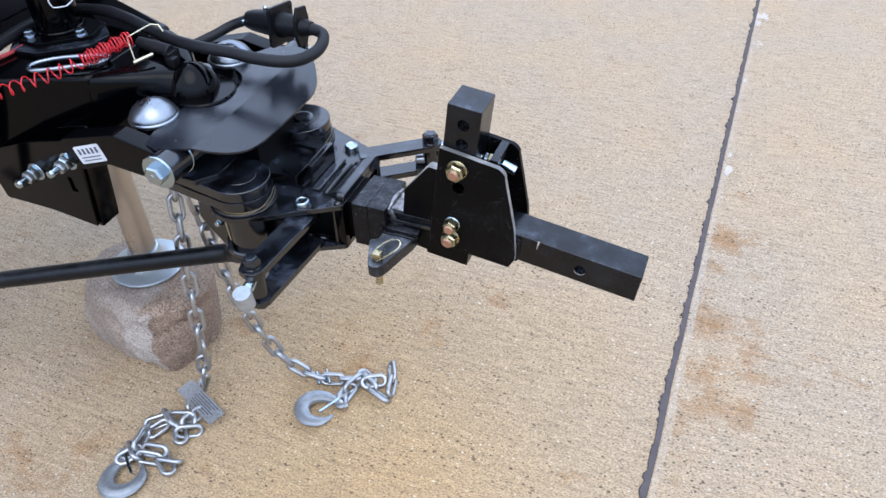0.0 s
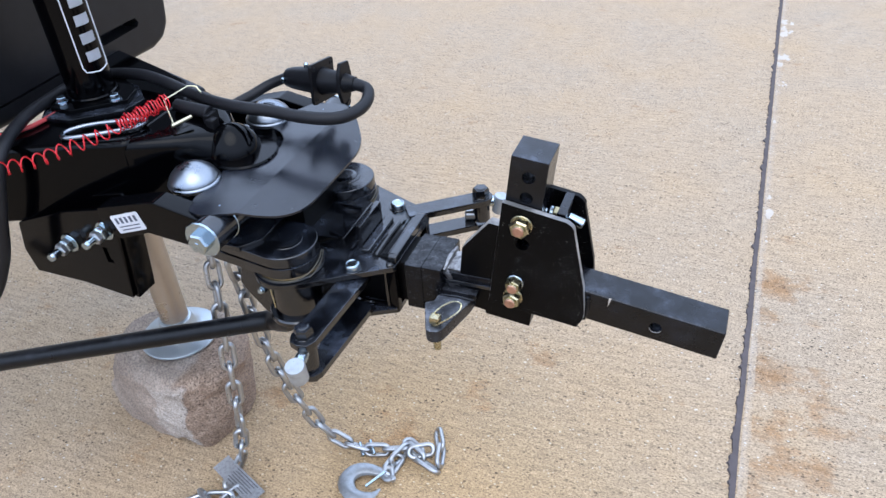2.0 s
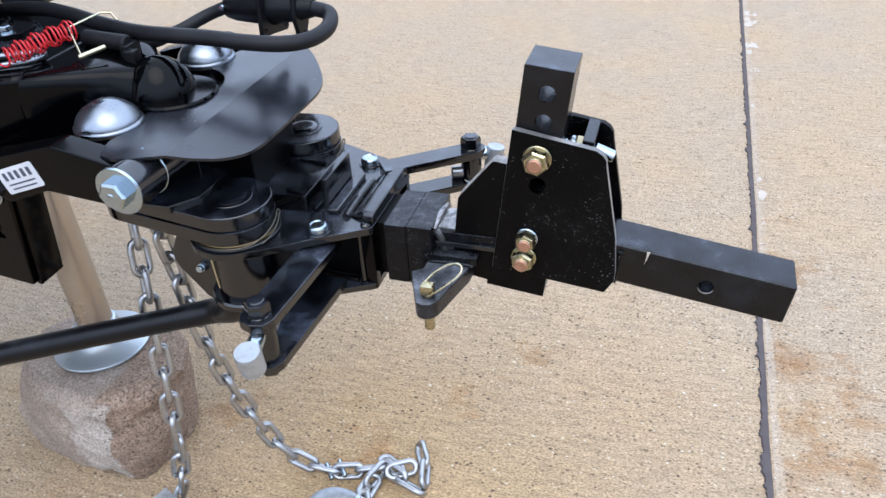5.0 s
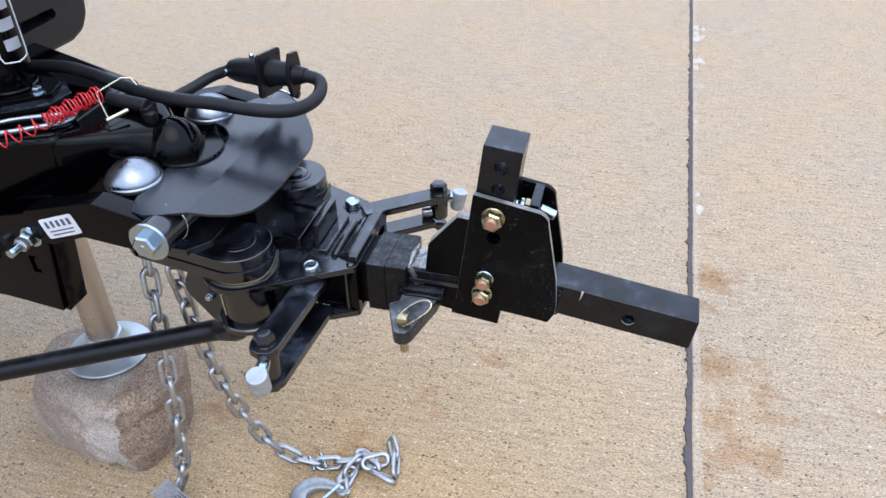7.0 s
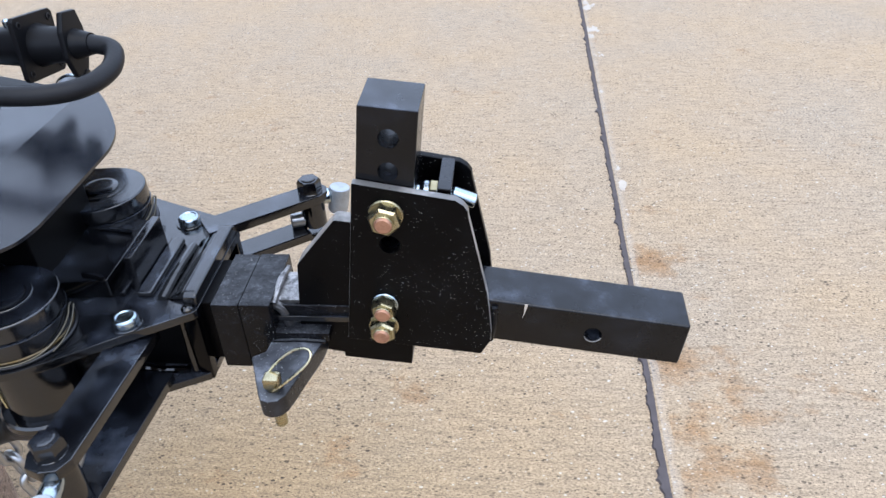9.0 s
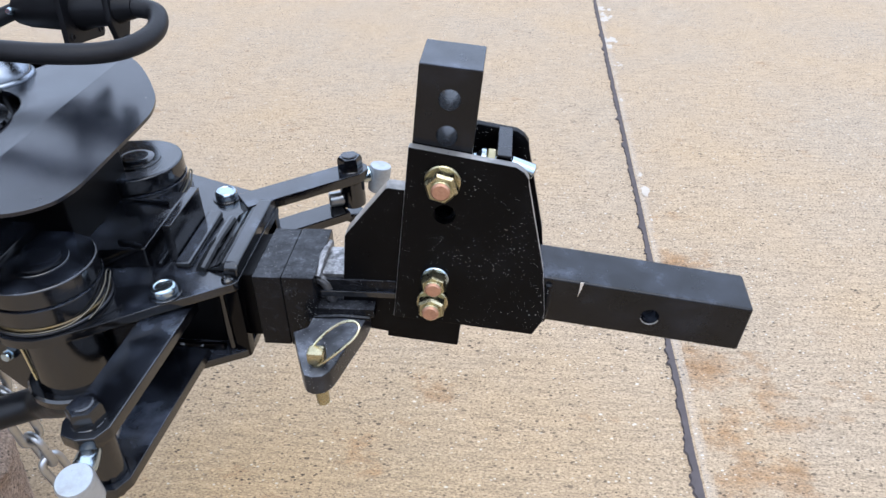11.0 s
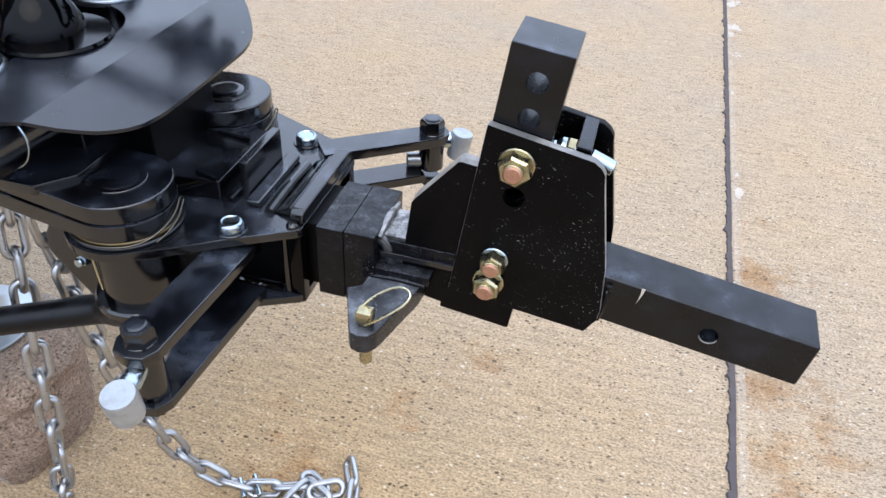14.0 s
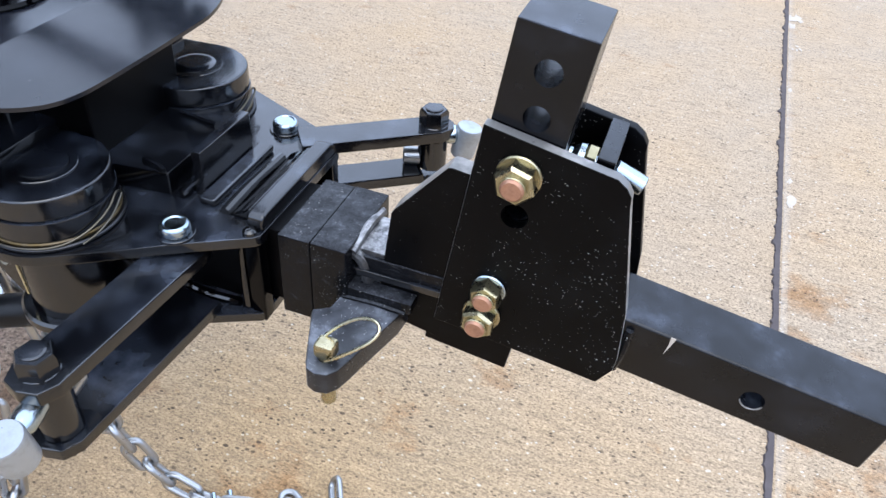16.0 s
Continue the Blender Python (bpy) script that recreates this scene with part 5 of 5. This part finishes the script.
# ---- spring bar ----
def build_spring_bar():
    d = Vector((-0.500, -0.162, -0.096)).normalized()
    s = Vector((-0.432, -0.056, 0.4055))
    far = s + d * 1.05
    sb = thing("spring_bar", "round black steel spring bar running back from the hitch", "spring bar", Matrix.Translation(far))
    o = Matrix.Translation(-far)
    line = smooth_line([(-0.364, -0.088, 0.482), (-0.368, -0.084, 0.460), (-0.380, -0.076, 0.438), (-0.403, -0.065, 0.4205), s, s + d * 0.05], 8) + [s + d * (0.1 + 0.15 * i) for i in range(7)]
    part("bent_end", turned(tube(line[:41], 0.0172, 28, radii=[0.0172 + 0.0036 * max(0.0, 1 - abs(i - 14) / 26) for i in range(41)]), o), BAR_SATIN, sb, edge=60)
    part("bar", turned(tube(line[40:], 0.0170, 28), o), BAR_SATIN, sb, edge=60)


build_spring_bar()


# ---- wiring ----
def build_wiring():
    c = thing("trailer_cable", "thick black rubber trailer cable ending in a plug", "cable", pose(-0.33, 0.10, 0.70))
    o = Matrix.Translation((0.33, -0.10, -0.70))
    def add(name, bm, mat=RUBBER, label="", parent=c, **kw):
        return part(name, turned(bm, o), mat, parent, label, **kw)
    run = [(-0.985, -0.3, 0.44), (-0.86, -0.245, 0.485), (-0.793, -0.222, 0.575), (-0.754, -0.212, 0.675), (-0.744, -0.180, 0.757), (-0.776, -0.104, 0.770), (-0.792, -0.037, 0.770), (-0.800, 0.030, 0.768), (-0.795, 0.068, 0.768), (-0.762, 0.088, 0.770), (-0.700, 0.094, 0.772), (-0.645, 0.082, 0.771), (-0.577, 0.063, 0.766), (-0.514, 0.045, 0.765), (-0.459, 0.035, 0.767), (-0.405, 0.036, 0.766), (-0.351, 0.036, 0.763), (-0.308, 0.047, 0.760), (-0.285, 0.071, 0.759), (-0.277, 0.105, 0.762), (-0.288, 0.137, 0.769), (-0.314, 0.144, 0.773), (-0.330, 0.145, 0.773)]
    add("cable", tube(smooth_line(run, 8), 0.0098, 18), edge=70)
    # plug pushed into its square-flanged socket
    ax, bx = Vector((-0.312, 0.144, 0.773)), Vector((-0.448, 0.152, 0.768))
    d = (bx - ax)
    at = lambda s: tuple(ax + d * s)
    add("plug_boot", lathe(at(0), at(0.16), [(0, 0.0112), (0.5, 0.0140), (1, 0.0170)], 24), BLACK_PLASTIC)
    add("plug_body", lathe(at(0.14), at(0.46), [(0, 0.0165), (0.08, 0.0180), (0.6, 0.0190), (0.92, 0.0225), (1, 0.0225)], 32), BLACK_PLASTIC)
    m, length = frame_of(at(0.44), at(0.50))
    up = Matrix.Rotation(radians(8), 4, "Z")
    flange = [(-0.029, -0.033), (0.029, -0.033), (0.033, -0.029), (0.033, 0.029), (0.029, 0.033), (-0.029, 0.033), (-0.033, 0.029), (-0.033, -0.029)]
    add("socket_flange", turned(prism(flange, 0, 0.006, "z", 0.0008), m @ up), BLACK_PLASTIC)
    for u, v in ((-0.025, -0.025), (0.025, -0.025), (0.025, 0.025), (-0.025, 0.025)):
        add("flange_eye", turned(ring((u, v, -0.0012), (u, v, 0.0002), 0.0022, 0.0038, 14), m @ up), RUBBER)
    add("socket_lid", turned(prism([(-0.012, -0.034), (0.012, -0.034), (0.019, -0.015), (0.019, 0.012), (0.010, 0.032), (-0.010, 0.032), (-0.019, 0.012), (-0.019, -0.015)], 0, 0.007, "z", 0.002), frame_of(at(0.13), at(0.17))[0] @ Matrix.Rotation(radians(100), 4, "Z")), BLACK_PLASTIC)
    add("lid_hinge", rod(tuple(Vector(at(0.22)) + Vector((0, 0, -0.030))), tuple(Vector(at(0.12)) + Vector((0, 0, -0.034))), 0.006, 14), BLACK_PLASTIC)
    add("socket_body", lathe(at(0.50), at(0.98), [(0, 0.0225), (0.1, 0.0225), (0.75, 0.0185), (0.95, 0.0150), (1, 0.011)], 28), BLACK_PLASTIC)
    add("clamp_screw", lathe(at(0.93), tuple(Vector(at(0.93)) + Vector((-0.002, -0.022, 0.004))), [(0, 0.004), (0.9, 0.004), (1, 0.003)], 12), ZINC)
    add("clamp_screw", lathe(tuple(Vector(at(0.66)) + Vector((0, 0, 0.02))), tuple(Vector(at(0.66)) + Vector((0, 0, 0.0285))), [(0, 0.004), (0.8, 0.004), (1, 0.002)], 12), ZINC)
    add("socket_lead", tube(smooth_line([at(0.97), (-0.474, 0.140, 0.757), (-0.499, 0.108, 0.746), (-0.525, 0.066, 0.742), (-0.570, 0.052, 0.752)], 8), 0.0085, 14), RUBBER)

    # coiled breakaway cable
    k = thing("breakaway_cable", "coiled red plastic breakaway cable with a bent wire clip", "cable", pose(-0.58, -0.01, 0.755))
    o = Matrix.Translation((0.58, 0.01, -0.755))
    core = smooth_line([(-0.574, 0.004, 0.779), (-0.587, -0.030, 0.777), (-0.603, -0.068, 0.772), (-0.622, -0.108, 0.767), (-0.650, -0.145, 0.762), (-0.692, -0.172, 0.750), (-0.745, -0.205, 0.744), (-0.840, -0.250, 0.722), (-0.98, -0.30, 0.67)], 24)
    coil, phase = [], 0.0
    run_ = 0.0
    for a, b in zip(core, core[1:]):
        step = (b - a).length
        d = (b - a).normalized()
        side = d.cross(Vector((0, 0, 1))).normalized()
        up = side.cross(d)
        n_ = 10
        for i in range(n_):
            s = run_ + step * i / n_
            pitch = 0.0052 if s < 0.085 else 0.0185
            r = 0.0100 + (0.0022 * math.sin(s * 300) if s < 0.085 else 0)
            phase += 2 * math.pi * (step / n_) / pitch
            coil.append(a.lerp(b, i / n_) + side * (math.cos(phase) * r) + up * (math.sin(phase) * r))
        run_ += step
    part("red_coil", turned(tube(coil, 0.0012, 6), o), RED, k, edge=80)
    part("wire_clip", turned(tube([(-0.538, 0.044, 0.779), (-0.550, 0.050, 0.786), (-0.563, 0.046, 0.787), (-0.574, -0.002, 0.783), (-0.556, -0.018, 0.771), (-0.541, -0.031, 0.762), (-0.538, -0.033, 0.760)], 0.0013, 8), o), WIRE_GOLD, k, "pale gold bent wire")
    part("clip_pin", turned(rod((-0.540, -0.037, 0.760), (-0.527, -0.003, 0.762), 0.0032, 12), o), WIRE_GOLD, k)
    # polished snap link on the tongue
    sl = thing("snap_link", "long polished steel snap link lying on the coupler", "snap link", pose(-0.65, -0.075, 0.7525))
    o = Matrix.Translation((0.65, 0.075, -0.7525))
    oval = [(-0.700, -0.098, 0.757), (-0.694, -0.082, 0.758), (-0.672, -0.062, 0.759), (-0.640, -0.044, 0.759), (-0.606, -0.028, 0.759), (-0.594, -0.034, 0.759), (-0.600, -0.052, 0.758), (-0.630, -0.074, 0.757), (-0.665, -0.098, 0.757), (-0.688, -0.108, 0.757)]
    part("snap_ring", turned(tube(smooth_line(oval, 6, True), 0.0042, 12, True), o), CHROME, sl, edge=80)
    # thin red wire beside the post
    rw = thing("red_wire", "thin dark red wire running behind the jack post", "wire", pose(-0.78, 0.05, 0.7525))
    part("wire", turned(tube(smooth_line([(-0.815, 0.065, 0.757), (-0.803, 0.043, 0.757), (-0.780, 0.007, 0.757), (-0.768, -0.030, 0.757), (-0.770, -0.076, 0.757), (-0.782, -0.108, 0.757), (-0.83, -0.15, 0.756), (-0.96, -0.205, 0.756)], 8), 0.0036, 8), pose(0.78, -0.05, -0.7525)), RED_WIRE, rw)


build_wiring()


# ---- tank cover on the tongue ----
def build_tank_cover():
    t = thing("tank_cover", "large textured black plastic tank cover with a hand slot", "cover", pose(-1.1, 0.016, 0.752))
    o = Matrix.Translation((1.1, -0.016, -0.752))
    shape = [(0.385, 0.79), (0.377, 0.752), (0.355, 0.726), (0.320, 0.716), (0.25, 0.718), (-0.22, 0.735), (-0.29, 0.737), (-0.325, 0.745), (-0.345, 0.765), (-0.353, 0.80), (-0.353, 1.25), (-0.32, 1.33), (-0.25, 1.36), (0.28, 1.36), (0.35, 1.33), (0.385, 1.25)]
    body = prism(shape, -1.45, -0.862, "x", 0.022, 4)
    slot = prism([(0.170, 0.772), (0.285, 0.774), (0.292, 0.781), (0.285, 0.792), (0.178, 0.793), (0.165, 0.784)], -0.90, -0.80, "x", 0)
    lower = prism([(-0.30, 0.760), (0.13, 0.766), (0.13, 0.7700), (-0.30, 0.7645)], -0.872, -0.80, "x", 0)
    part("cover_shell", turned(cut(body, slot, lower), o), COVER_PLASTIC, t, edge=40)
    part("slot_back", turned(box(-0.901, -0.898, 0.160, 0.297, 0.768, 0.797, 0.0005), o), BLACK_PLASTIC, t)


build_tank_cover()


# ---- unseen trailer front behind the tongue, added for reflections and bounced light ----
def build_trailer_front():
    w = part("wall_trailer", box(-3.2, -2.30, -1.20, 1.24, 0.50, 3.0, 0.04), GELCOAT, None)
    tagged(w, "unseen plain pale trailer front, added to shape reflections and bounced light", "wall", kind="structure")


build_trailer_front()
